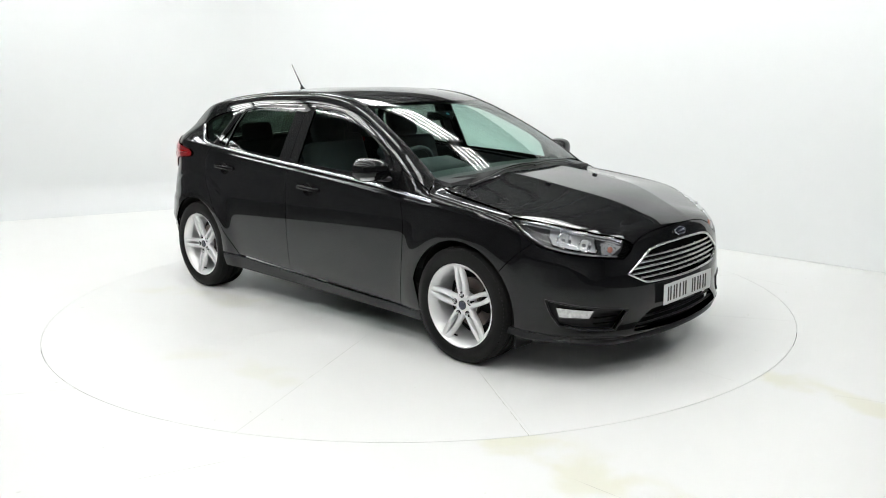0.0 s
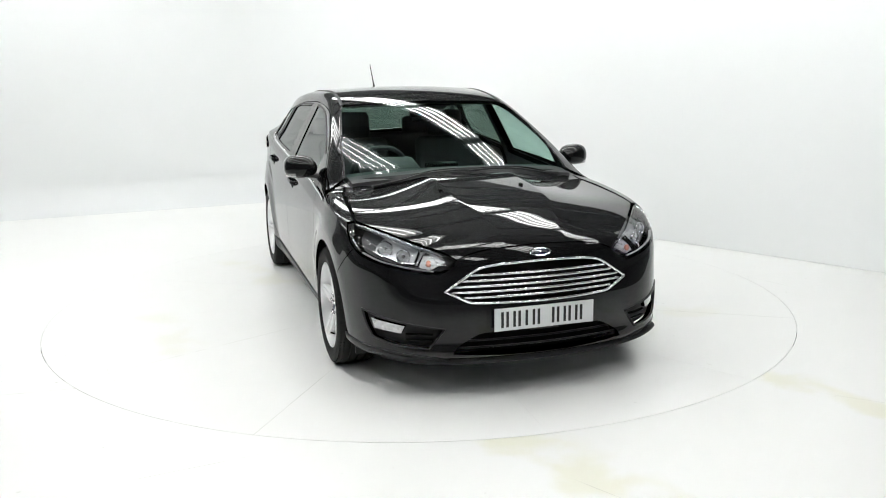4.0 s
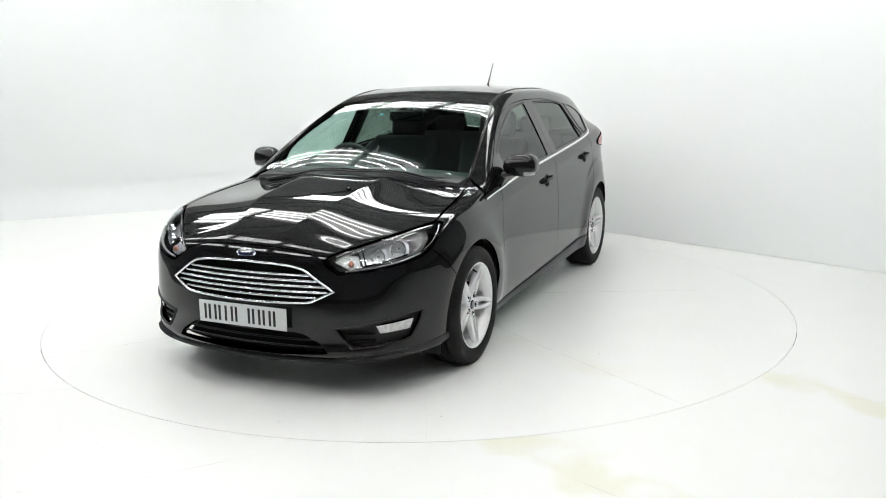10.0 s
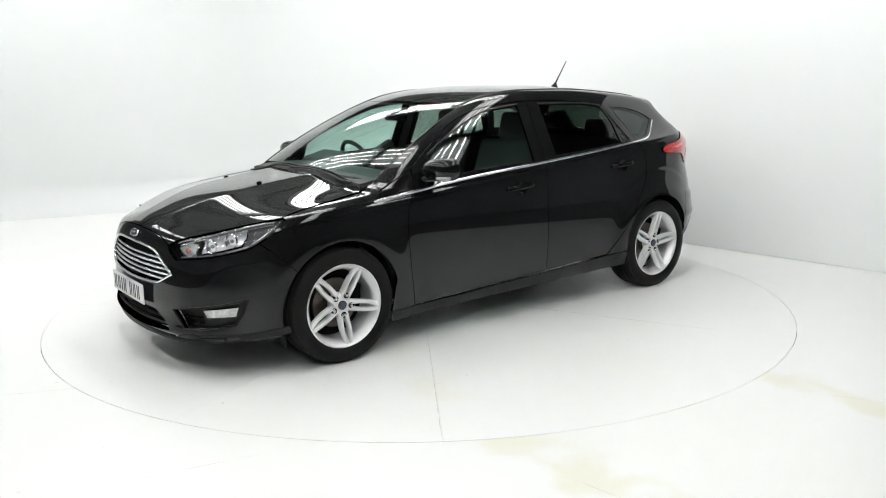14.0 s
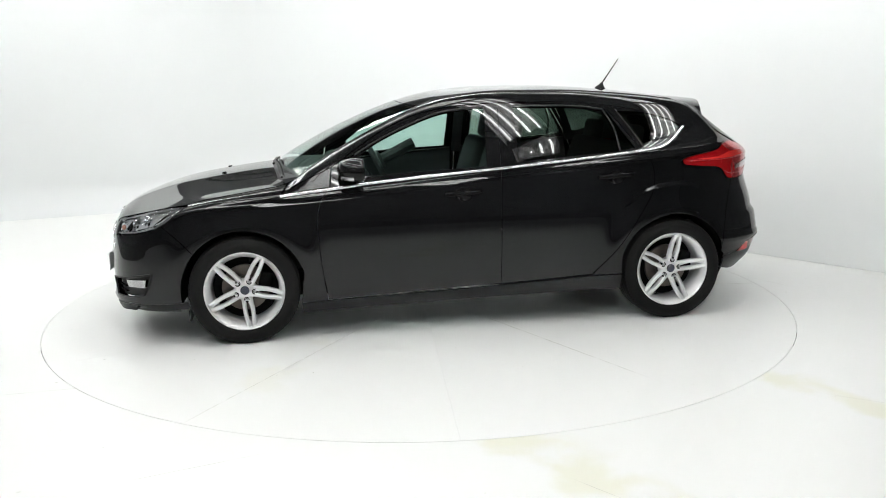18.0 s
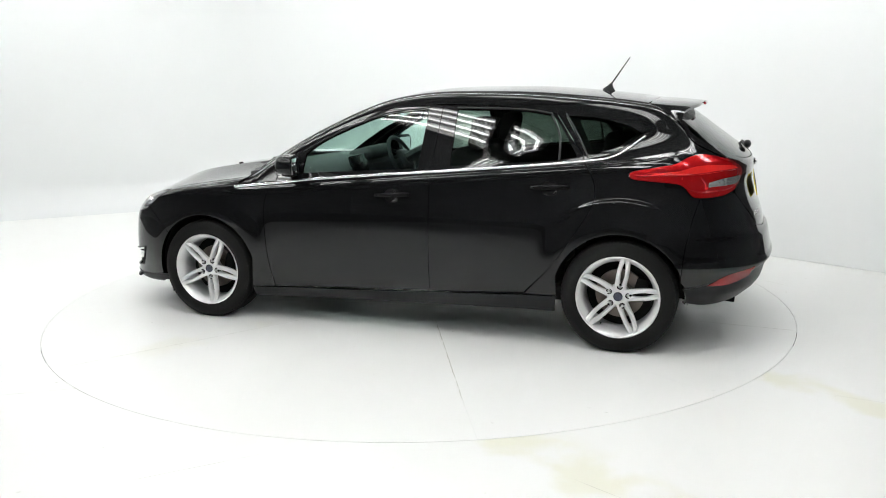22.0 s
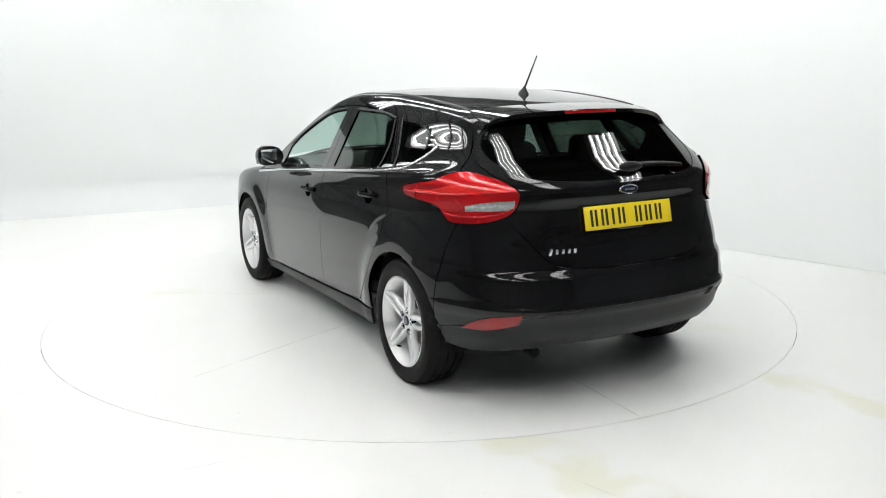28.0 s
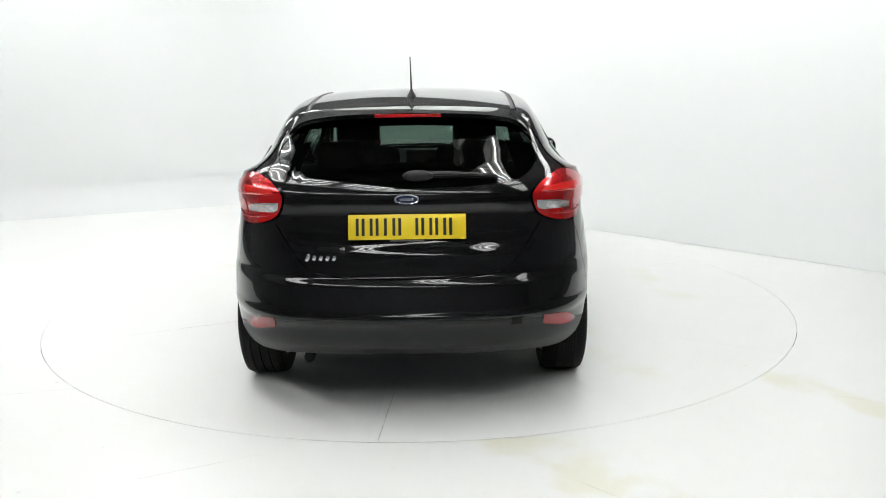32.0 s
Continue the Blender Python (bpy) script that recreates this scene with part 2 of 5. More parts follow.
def soft(f, lo, hi, sigma, w=None):
    """The curve f with its bends evened out over sigma metres, where w says so."""
    x = np.arange(lo, hi + .0025, .005)
    k = np.linspace(-4, 4, 41) * sigma
    g = np.exp(-.5 * (k / sigma) ** 2)
    even = spl(list(zip(x, (f(x[:, None] + k) * g).sum(1) / g.sum())))
    return even if w is None else lambda q: f(q) + (even(q) - f(q)) * w(q)


def smax(a, b, k):
    return 0.5 * (a + b + np.sqrt((a - b) ** 2 + k * k))


def sstep(a, b, x):
    t = np.clip((x - a) / (b - a), 0, 1)
    return t * t * (3 - 2 * t)


TOP = spl([(2.30, .40), (2.19, .665), (2.135, .745), (2.06, .785), (1.93, .836), (1.75, .894), (1.55, .928), (1.35, .957), (1.2, .974), (1.155, .978),
           (1.125, .997), (1.0, 1.074), (.873, 1.145), (.62, 1.264), (.33, 1.375), (.09, 1.435), (-.26, 1.467), (-.645, 1.466), (-1.04, 1.442),
           (-1.35, 1.411), (-1.63, 1.371), (-1.9, 1.32), (-2.2, 1.25)])
BOW = spl([(2.3, .25), (1.4, .25), (.9, .29), (.45, .27), (0, .08), (-.4, 0), (-2.2, 0)])
CROWN = spl([(2.2, .06), (.6, .06), (0, .08), (-1, .09), (-2.2, .09)])
NOSE = spl([(.1, 2.0), (.17, 2.09), (.2, 2.165), (.23, 2.196), (.26, 2.192), (.3, 2.186), (.38, 2.19), (.46, 2.187), (.55, 2.18), (.62, 2.175), (.70, 2.157),
            (.78, 2.132), (.9, 2.11), (1.5, 2.0)])
TAIL = spl([(.1, -1.9), (.25, -1.98), (.3, -2.03), (.36, -2.09), (.45, -2.116), (.480, -2.138), (.500, -2.141), (.518, -2.130), (.55, -2.124), (.60, -2.114), (.635, -2.106), (.655, -2.091), (.672, -2.078), (.70, -2.073), (.76, -2.055), (.82, -2.032), (.88, -2.013), (.93, -2.005), (.98, -2.01), (1.02, -2.01), (1.06, -1.985), (1.1, -1.935), (1.2, -1.80), (1.28, -1.70), (1.36, -1.60), (1.5, -1.45)])
PLAN = spl([(-2.2, .785), (-1.9, .842), (-1.5, .880), (-1.0, .886), (0, .880), (.8, .880), (1.35, .894), (1.7, .881), (2.0, .853), (2.2, .814)])
FLANK = spl([(.1, .085), (.17, .048), (.23, .028), (.30, .0158), (.36, .0097), (.44, .0039), (.51, .001), (.58, .0), (.66, .0013), (.74, .0051), (.82, .0115), (.9, .0205), (1.3, .030)])
TAPER = spl([(1.2, 0), (0, 0), (-.8, .0145), (-1.46, .078), (-1.8, .144), (-2.1, .20)])


SWEPT = soft(TOP, -2.2, 2.3, .065)                          # the same line where the wing sweeps up into the pillar
TOP = soft(TOP, -2.2, 2.3, .07, lambda x: np.maximum(sstep(1.25, 1.42, x) * sstep(2.02, 1.82, x), sstep(1.05, .9, x)))
BOW, CROWN, PLAN, TAPER = soft(BOW, -2.2, 2.3, .1), soft(CROWN, -2.2, 2.2, .1), soft(PLAN, -2.2, 2.2, .1), soft(TAPER, -2.1, 1.2, .1)
FLANK = soft(FLANK, .1, 1.3, .03)
NOSE = soft(NOSE, .1, 1.5, .010)
TAIL = soft(TAIL, .1, 1.5, .007)


def belt(x):
    return .962 - .085 * x


def shoulder(x, z):
    """How far the shoulder under the side glass leans in above its crease."""
    g = z - belt(x) + .066
    g = .5 * (g + np.sqrt(g * g + 5e-5))
    return (.24 * g + .8 * np.minimum(g, .12) ** 2) * (1 - .7 * sstep(.85, 1.35, x))


def half_width(x, z):
    low = PLAN(x) - FLANK(z) - shoulder(x, z)
    up = np.maximum(z - belt(x), 0)
    knee = PLAN(x) - FLANK(belt(x)) - shoulder(x, belt(x))
    roof = knee - .50 * up - .06 * up * up - 1.05 * TAPER(x) * (1 - np.exp(-up / .038))
    w = sstep(-.03, .01, z - belt(x))
    y = low * (1 - w) + roof * w
    for xw, lift in ((1.324, .013), (-1.324, .019)):          # flared wheel arches
        r = np.hypot(x - xw, z - .315)
        y = y + lift * np.exp(-np.where(r < .378, (.378 - r) / .08, np.maximum(r - .394, 0) / .085) ** 2) * sstep(.05, .3, z)
    r = np.hypot(x + 1.324, z - .315)                         # crease over the rear arch
    return y + .007 * sstep(.566, .532, r) * sstep(.70, .82, z)


def body(x, y, z):
    """Below zero inside the body."""
    a = np.abs(y)
    side = a - half_width(x, z)
    q, w = x + BOW(x) * a * a, sstep(.50, .68, a)
    bonnet = sstep(1.125 - .09 * w, 1.185 + .09 * w, q)
    top = z - (TOP(q) * (1 - w) + SWEPT(q) * w) + (CROWN(x) * (1 - bonnet) + .013 * bonnet) * a * a
    d = a - .25 + .09 * sstep(1.6, 2.05, x)                   # two creases along the bonnet, hollow beside them
    rise, hollow = .5 * (d + np.sqrt(d * d + .00002)), np.maximum(d - .04, 0)
    top = top + ((.14 + .065 * sstep(1.75, 1.2, x)) * rise - (.135 + .11 * sstep(1.75, 1.2, x)) * hollow ** 2) * bonnet * sstep(2.14, 1.95, x)
    front = x - NOSE(z) + .25 * a * a + .52 * a ** 6
    rear = TAIL(z) + .17 * a * a + .8 * a ** 6 - x
    rear = rear + .005 * sstep(.50, .34, a) * sstep(.76, .82, z) * sstep(.985, .955, z)      # dish for the number plate
    f = smax(side, top * .9, .028)
    f = smax(f, front * .9, .06)
    return smax(f, rear * .9, .05)


RING = .95


def place(view, uv, off=0.0):
    """Points of the body's skin (or off metres outside it) seen along a direction: side (x, z), top (x, y), back and front (y, z), or
    round the nose and the tail (arc, z)."""
    u, v = np.asarray(uv, float).T
    def at(s):
        if view == "side":
            return u, s, v
        if view == "top":
            return u, v, s
        if view == "front" or view == "back":
            return s, u, v
        k = 1 if view == "nose" else -1
        return k * (1.1 + s * np.cos(u / RING)), s * np.sin(u / RING), v
    lo, hi = {"side": (0, 1.3), "top": (.3, 1.9), "front": (.9, 2.6), "back": (-.9, -2.6), "nose": (.02, 1.6), "tail": (.02, 1.6)}[view]
    lo, hi = np.full(len(u), float(lo)), np.full(len(u), float(hi))
    for _ in range(36):
        mid = (lo + hi) / 2
        inside = body(*at(mid)) < off
        lo, hi = np.where(inside, mid, lo), np.where(inside, hi, mid)
    return np.stack(np.broadcast_arrays(*at((lo + hi) / 2)), 1)


def seen(view, p):
    """The inverse of place()."""
    p = np.asarray(p, float)
    x, y, z = p.T
    if view == "side":
        return np.stack([x, z], 1)
    if view == "top":
        return np.stack([x, y], 1)
    if view in ("front", "back"):
        return np.stack([y, z], 1)
    k = 1 if view == "nose" else -1
    return np.stack([np.arctan2(y, k * x - 1.1) * RING, z], 1)


def on_skin(pts):
    """Points near the body, moved straight onto its skin."""
    p = np.array(pts, float)
    for _ in range(6):
        p = p - outward(p) * body(*p.T)[:, None] * .8
    return p


def outward(p):
    e = 1e-3
    g = np.stack([body(p[:, 0] + e * i, p[:, 1] + e * j, p[:, 2] + e * k) - body(p[:, 0] - e * i, p[:, 1] - e * j, p[:, 2] - e * k)
                  for i, j, k in ((1, 0, 0), (0, 1, 0), (0, 0, 1))], 1)
    return g / np.linalg.norm(g, axis=1)[:, None]


def inside(poly, q):
    x, y = q[:, 0], q[:, 1]
    r = np.zeros(len(q), bool)
    a, b = poly, np.roll(poly, -1, 0)
    for (x0, y0), (x1, y1) in zip(a, b):
        if y0 != y1:
            r ^= ((y0 > y) != (y1 > y)) & (x < (x1 - x0) * (y - y0) / (y1 - y0) + x0)
    return r


def area2(p):
    return np.sum(p[:, 0] * np.roll(p[:, 1], -1) - np.roll(p[:, 0], -1) * p[:, 1])


def shrink(p, g):
    t = np.roll(p, -1, 0) - np.roll(p, 1, 0)
    n = np.stack([-t[:, 1], t[:, 0]], 1) / (np.linalg.norm(t, axis=1)[:, None] + 1e-12)
    return p + n * g * (1 if area2(p) > 0 else -1)


from mathutils.geometry import delaunay_2d_cdt


def skin_mesh(view, outer, holes=(), h=.03, gap=.002, off=0.0, rim=.014, extra=None, fine=0):
    """Vertices, triangles and normals of a piece of the skin."""
    rings = [shrink(outer, gap)] + [shrink(k, -gap * .5) for k in holes]
    edge = np.vstack(rings)
    lo, hi = rings[0].min(0), rings[0].max(0)
    gx, gy = np.meshgrid(np.arange(lo[0], hi[0], h), np.arange(lo[1], hi[1], h))
    g = np.stack([gx.ravel(), gy.ravel()], 1)
    if fine:                                                  # closer points where the skin bends sharply
        n = outward(place(view, g, off)).reshape(gx.shape + (3,))
        bend = np.zeros(gx.shape)
        for axis in (0, 1):
            d = np.linalg.norm(np.diff(n, axis=axis), axis=2)
            lo_, hi_ = [slice(None)] * 2, [slice(None)] * 2
            lo_[axis], hi_[axis] = slice(None, -1), slice(1, None)
            bend[tuple(lo_)] = np.maximum(bend[tuple(lo_)], d)
            bend[tuple(hi_)] = np.maximum(bend[tuple(hi_)], d)
        bent = g[(bend > .045).ravel()]
        step = (np.arange(fine) - (fine - 1) / 2) * h / fine
        sub = np.array([(i, j) for i in step for j in step])
        g = np.vstack([g[(bend <= .045).ravel()], (bent[:, None] + sub[None]).reshape(-1, 2)])
    ok = inside(rings[0], g)
    for k in rings[1:]:
        ok &= ~inside(k, g)
    g = g[ok]
    if len(g):
        d = np.full(len(g), 9.0)
        for i in range(0, len(edge), 200):
            d = np.minimum(d, np.min(np.linalg.norm(g[:, None] - edge[None, i:i + 200], axis=2), axis=1))
        g = g[d > (h * .45 if not fine else h * .2)]
    pts = np.vstack([edge, g]) if len(g) else edge
    es, base = [], 0
    for k in rings:
        es += [(base + i, base + (i + 1) % len(k)) for i in range(len(k))]
        base += len(k)
    v2, _, tris, orig, _, _ = delaunay_2d_cdt([Vector(p) for p in pts], es, [], 0, 1e-6)
    v2 = np.array([tuple(v) for v in v2])
    tris = np.array([t for t in tris if len(t) == 3])
    c = v2[tris].mean(1)
    ok = inside(rings[0], c)
    for k in rings[1:]:
        ok &= ~inside(k, c)
    tris = tris[ok]
    p = place(view, v2, off)
    if extra is not None:
        p = extra(p)
    n = outward(p)
    a, b, d = p[tris[:, 0]], p[tris[:, 1]], p[tris[:, 2]]
    flip = np.einsum("ij,ij->i", np.cross(b - a, d - a), n[tris[:, 0]]) < 0
    tris[flip] = tris[flip][:, ::-1]
    verts, norms, faces = [p], [n], [list(t) for t in tris]
    if rim:
        count = len(p)
        for ring in rings:
            q = place(view, ring, off)
            if extra is not None:
                q = extra(q)
            m = outward(q)
            t = np.roll(q, -1, 0) - np.roll(q, 1, 0)
            s = np.cross(t, m)
            s /= np.linalg.norm(s, axis=1)[:, None] + 1e-9
            k = len(q)
            verts += [q, q - m * rim]
            norms += [s, s]
            faces += [[count + i, count + (i + 1) % k, count + k + (i + 1) % k, count + k + i] for i in range(k)]
            count += 2 * k
    return np.vstack(verts), faces, np.vstack(norms)


def skin(name, view, outer, mat, parent, holes=(), label="", mirror=False, **kw):
    """A panel on the body's skin; with mirror also its twin on the car's other side. Returns both."""
    v, f, n = skin_mesh(view, np.asarray(outer, float), [np.asarray(k, float) for k in holes], **kw)
    obs = [under(new(name, mesh_from(name, v, f, mat, n)), parent, label)]
    if mirror:
        s = np.array((1, -1, 1))
        obs.append(under(new(name, mesh_from(name, v * s, [k[::-1] for k in f], mat, n * s)), parent, label))
    return obs


def both(line, view="top"):
    """A half outline from the front middle to the rear middle, closed with its mirror image."""
    half = np.asarray(line, float)
    k = 1 if view == "top" else 0
    twin = half[::-1].copy()
    twin[:, k] *= -1
    ends = [p for p in (half, twin)]
    pts = np.vstack(ends)
    keep = [0]
    for i in range(1, len(pts)):
        if np.linalg.norm(pts[i] - pts[keep[-1]]) > .003:
            keep.append(i)
    if np.linalg.norm(pts[keep[-1]] - pts[0]) < .003:
        keep.pop()
    return pts[keep]


def beading(name, view, ctrl, mat, parent, w=.012, h=.008, lift=.002, label="", mirror=True, closed=False, step=.015):
    """A strip laid along a line on the skin."""
    line = smooth_line(ctrl, step)
    p = place(view, line, lift)
    n = outward(p)
    obs = []
    for s in ((1, -1) if mirror else (1,)):
        k = np.array((1, s, 1))
        obs.append(part(name, sweep(bmesh.new(), p * k, w, h, n * k, closed=closed), mat, parent, label, smooth=60))
    return obs


# ---- the studio ----
def wall(name, a, b, height, cove_base, label, mat=None):
    """A white wall from a to b on the floor plan, its inner face towards the table, with a rounded foot where cove_base > 0."""
    a, b = Vector((*a, 0)), Vector((*b, 0))
    d = (b - a).normalized()
    n = Vector((-d.y, d.x, 0))
    if n.dot(-a) < 0:
        n = -n
    prof = [(0, height)]
    if cove_base:
        prof += [(cove_base * (1 - math.cos(t)), cove_base * (1 - math.sin(t))) for t in np.linspace(0, math.pi / 2, 12)]
        prof += [(cove_base, -.05)]
    else:
        prof += [(0, 0)]
    prof += [(-.12, -.05 if cove_base else 0), (-.12, height)]
    bm = bmesh.new()
    ends = []
    for p in (a, b):
        ends.append([bm.verts.new(p + n * u + Vector((0, 0, v + .002))) for u, v in prof])
    k = len(prof)
    for i in range(k):
        bm.faces.new((ends[0][i], ends[0][(i + 1) % k], ends[1][(i + 1) % k], ends[1][i]))
    for e in ends:
        bm.faces.new(e)
    ob = part(name, bm, mat or WALLPAINT, None, smooth=20)
    return tagged(ob, label, "wall", kind="structure")


TABLE_R = 2.4726


def room():
    # floor with a round opening for the table
    bm = bmesh.new()
    n = 160
    ring = [bm.verts.new(((TABLE_R + .0015) * math.cos(2 * math.pi * i / n), (TABLE_R + .0015) * math.sin(2 * math.pi * i / n), 0)) for i in range(n)]
    far = [bm.verts.new((14 * math.cos(2 * math.pi * i / n), 14 * math.sin(2 * math.pi * i / n), 0)) for i in range(n)]
    deep = [bm.verts.new(v.co - Vector((0, 0, .03))) for v in ring]
    for i in range(n):
        j = (i + 1) % n
        bm.faces.new((ring[i], ring[j], far[j], far[i]))
        bm.faces.new((deep[i], deep[j], ring[j], ring[i]))
    ob = part("floor", bm, FLOORPAINT, None, smooth=40)
    tagged(ob, "glossy white painted studio floor with faint yellowish marks", "floor", kind="structure")
    pit = part("pit_bottom", lathe([(TABLE_R + .3, -.05), (TABLE_R + .3, -.03), (TABLE_R - .25, -.03), (TABLE_R - .25, -.05)], 96, "z", True), DARK, None)
    tagged(pit, "dark recess under the edge of the turntable", "pit", kind="structure")
    wall("wall_east", EAST_END, EAST_TAN, WALL_H, 0, "plain white studio wall with a sharp foot")
    wall("wall_north", NORTH_TAN, NORTH_END, WALL_H, COVE, "white studio wall with a rounded foot, slightly stained")
    corner()
    # the unlit hall on the camera's side
    x0, x1, y0 = -10.5, 9.0, -10.5
    wall("wall_south", (x0, y0), (x1 + .12, y0), ROOF_H, 0, "dark wall of the hall behind the camera", HALL)
    wall("wall_west", (x0, 7.5), (x0, y0), ROOF_H, 0, "dark wall at the end of the hall", HALL)
    wall("wall_side", (x1, 7.5), (x1, y0), ROOF_H, 0, "dark wall beside the camera", HALL)
    wall("wall_back", (x0, 7.5), (x1, 7.5), ROOF_H, 0, "dark wall of the hall behind the studio", HALL)
    # unseen dark sheets added over the floor, to darken what the doors mirror
    for cx, cy, w, d in ((-.75, -9.2, 19.5, 4.0), (-7.95, .15, 5.1, 14.7), (6.8, .15, 4.4, 14.7)):
        dark = part("hall_floor", box(w, d, .004, Matrix.Translation((cx, cy, .003))), DARK_FLOOR, None)
        tagged(dark, "dark floor sheet round the studio, out of view, dims the reflections in the car", "floor", kind="structure")
    # hall above the studio: sheeting and purlins
    sheet = part("ceiling", box(22, 20, .1, Matrix.Translation((-1, -1, ROOF_H + .05))), ROOFING, None)
    tagged(sheet, "grey corrugated roof sheeting over the studio", "ceiling", kind="structure")


WALL_H, ROOF_H, COVE = 2.75, 4.9, .34


def crossing(p, d, q, e):
    """Where two lines of the plan cross."""
    k = ((q[0] - p[0]) * e[1] - (q[1] - p[1]) * e[0]) / (d[0] * e[1] - d[1] * e[0])
    return p[0] + d[0] * k, p[1] + d[1] * k


# plan of the two walls that meet in a wide curve behind the table
EAST_DIR, NORTH_DIR, CURVE = Vector((-.669, .743)), Vector((.924, .382)), 1.5
CORNER = Vector(crossing((2.733, 1.33), EAST_DIR, (-1.742, 5.204), NORTH_DIR))
TANGENT = CURVE / math.tan(EAST_DIR.angle(NORTH_DIR) / 2)
EAST_TAN, NORTH_TAN = CORNER - EAST_DIR * TANGENT, CORNER - NORTH_DIR * TANGENT
EAST_END, NORTH_END = CORNER - EAST_DIR * 6.95, CORNER - NORTH_DIR * 4.65


def corner():
    mid = EAST_TAN + Vector((-EAST_DIR.y, EAST_DIR.x)) * CURVE
    a0 = math.atan2(EAST_TAN.y - mid.y, EAST_TAN.x - mid.x)
    a1 = math.atan2(NORTH_TAN.y - mid.y, NORTH_TAN.x - mid.x)
    bm = bmesh.new()
    cols = []
    for i, a in enumerate(np.linspace(a0, a1, 28)):
        d, r = Vector((math.cos(a), math.sin(a))), max(.004, COVE * sstep(0, 1, i / 27))
        prof = [(CURVE + .12, .002), (CURVE + .12, WALL_H), (CURVE, WALL_H)]
        prof += [(CURVE - r * (1 - math.cos(t)), .002 + r * (1 - math.sin(t))) for t in np.linspace(0, math.pi / 2, 12)]
        cols.append([bm.verts.new((*(mid + d * k), z)) for k, z in prof])
    for p, q in zip(cols, cols[1:]):
        for i in range(len(p)):
            j = (i + 1) % len(p)
            bm.faces.new((p[i], p[j], q[j], q[i]))
    bm.faces.new(cols[0])
    bm.faces.new(cols[-1])
    tagged(part("wall_corner", bm, WALLPAINT, None, smooth=20), "white wall curving round the corner of the studio", "wall", kind="structure")


def turntable():
    """Twelve flush wedges on a pale disc, with hairline joints between them."""
    table = new("turntable")
    tagged(table, "round white painted turntable set flush in the floor", "turntable")
    part("table_disc", lathe([(TABLE_R - .03, -.028), (TABLE_R - .008, -.024), (TABLE_R - .008, -.0045), (TABLE_R - .03, -.004), (0, -.004)], 160, "z"), BATTEN, table)
    for i in range(12):
        a0, gap = radians(-4 + 30 * i), .0008 if i in (1, 8) else .0002
        bm = bmesh.new()
        rows = []
        for z in (0, -.0035):
            edge = [bm.verts.new(((TABLE_R - .002) * math.cos(a0 + radians(30) * j / 16 + (gap / TABLE_R if j == 0 else -gap / TABLE_R if j == 16 else 0)),
                                  (TABLE_R - .002) * math.sin(a0 + radians(30) * j / 16 + (gap / TABLE_R if j == 0 else -gap / TABLE_R if j == 16 else 0)), z)) for j in range(17)]
            mid = a0 + radians(15)
            rows.append(edge + [bm.verts.new((gap * 4 * math.cos(mid), gap * 4 * math.sin(mid), z))])
        bm.faces.new(rows[0])
        bm.faces.new(rows[1])
        for j in range(18):
            bm.faces.new((rows[0][j], rows[0][(j + 1) % 18], rows[1][(j + 1) % 18], rows[1][j]))
        part("table_segment", bm, TABLEPAINT, table, smooth=20)
    return table


def battens():
    """Fluorescent fittings: four uncovered tubes side by side under a white tray, hung on two wires in rows along the
    east wall.
    """
    first = None
    along, turn = Vector((.656, -.755)), -49.0
    side = Vector((.755, .656))
    for w, start, count in LIGHT_ROWS:
        for k in range(count):
            p = along * (start + LIGHT_PITCH * k) + side * w
            m = pose(p.x, p.y, LIGHT_H, 0, 0, turn)
            if first is None:
                ob = new("ceiling_light")
                for x in (-.45, .45):
                    part("cross_bar", box(.06, .46, .02, Matrix.Translation((x, 0, .072)), .003), BATTEN, ob)
                for j in range(4):
                    y = -.18 + .12 * j
                    part("batten", box(1.28, .055, .03, Matrix.Translation((0, y, .04)), .004), BATTEN, ob)
                    part("tube", sweep(bmesh.new(), [(-.61, y, 0), (.61, y, 0)], .026, n=10), TUBE, ob)
                part("tray", box(1.30, .50, .006, Matrix.Translation((0, 0, .0585)), .002), BATTEN, ob, "white reflector tray")
                for y in (-.25, .25):
                    part("tray_lip", box(1.30, .006, .085, Matrix.Translation((0, y, .0235)), .002), BATTEN, ob)
                for x in (-.5, .5):
                    part("wire", sweep(bmesh.new(), [(x, 0, .06), (x, 0, ROOF_H - LIGHT_H + .01)], .006), STEEL, ob)
                tagged(ob, "hanging white fitting with four lit fluorescent tubes", "ceiling light", "lights over the studio")
                ob.matrix_basis = m
                first = ob
            else:
                copy_thing(first, m)


LIGHT_H, LIGHT_PITCH = 3.5, 1.45
# in rows of eight the last fitting is added, unseen, to brighten the near floor
LIGHT_ROWS = [(-4.2, -5.2, 8), (-2.3, -5.45, 8), (-.45, -5.05, 8), (1.5, -3.8, 6)]      # place across, first place along, how many


def purlins():
    first = None
    for i in range(17):
        m = pose(-1, -9 + 1.1 * i, ROOF_H - .07, 0, 0, 0)
        if first is None:
            first = part("purlin", box(21, .06, .14, bevel=.004), GIRDER, None)
            tagged(first, "dark steel roof purlin under the sheeting", "roof beam", "roof purlins", "structure")
            first.matrix_basis = m
        else:
            copy_thing(first, m)

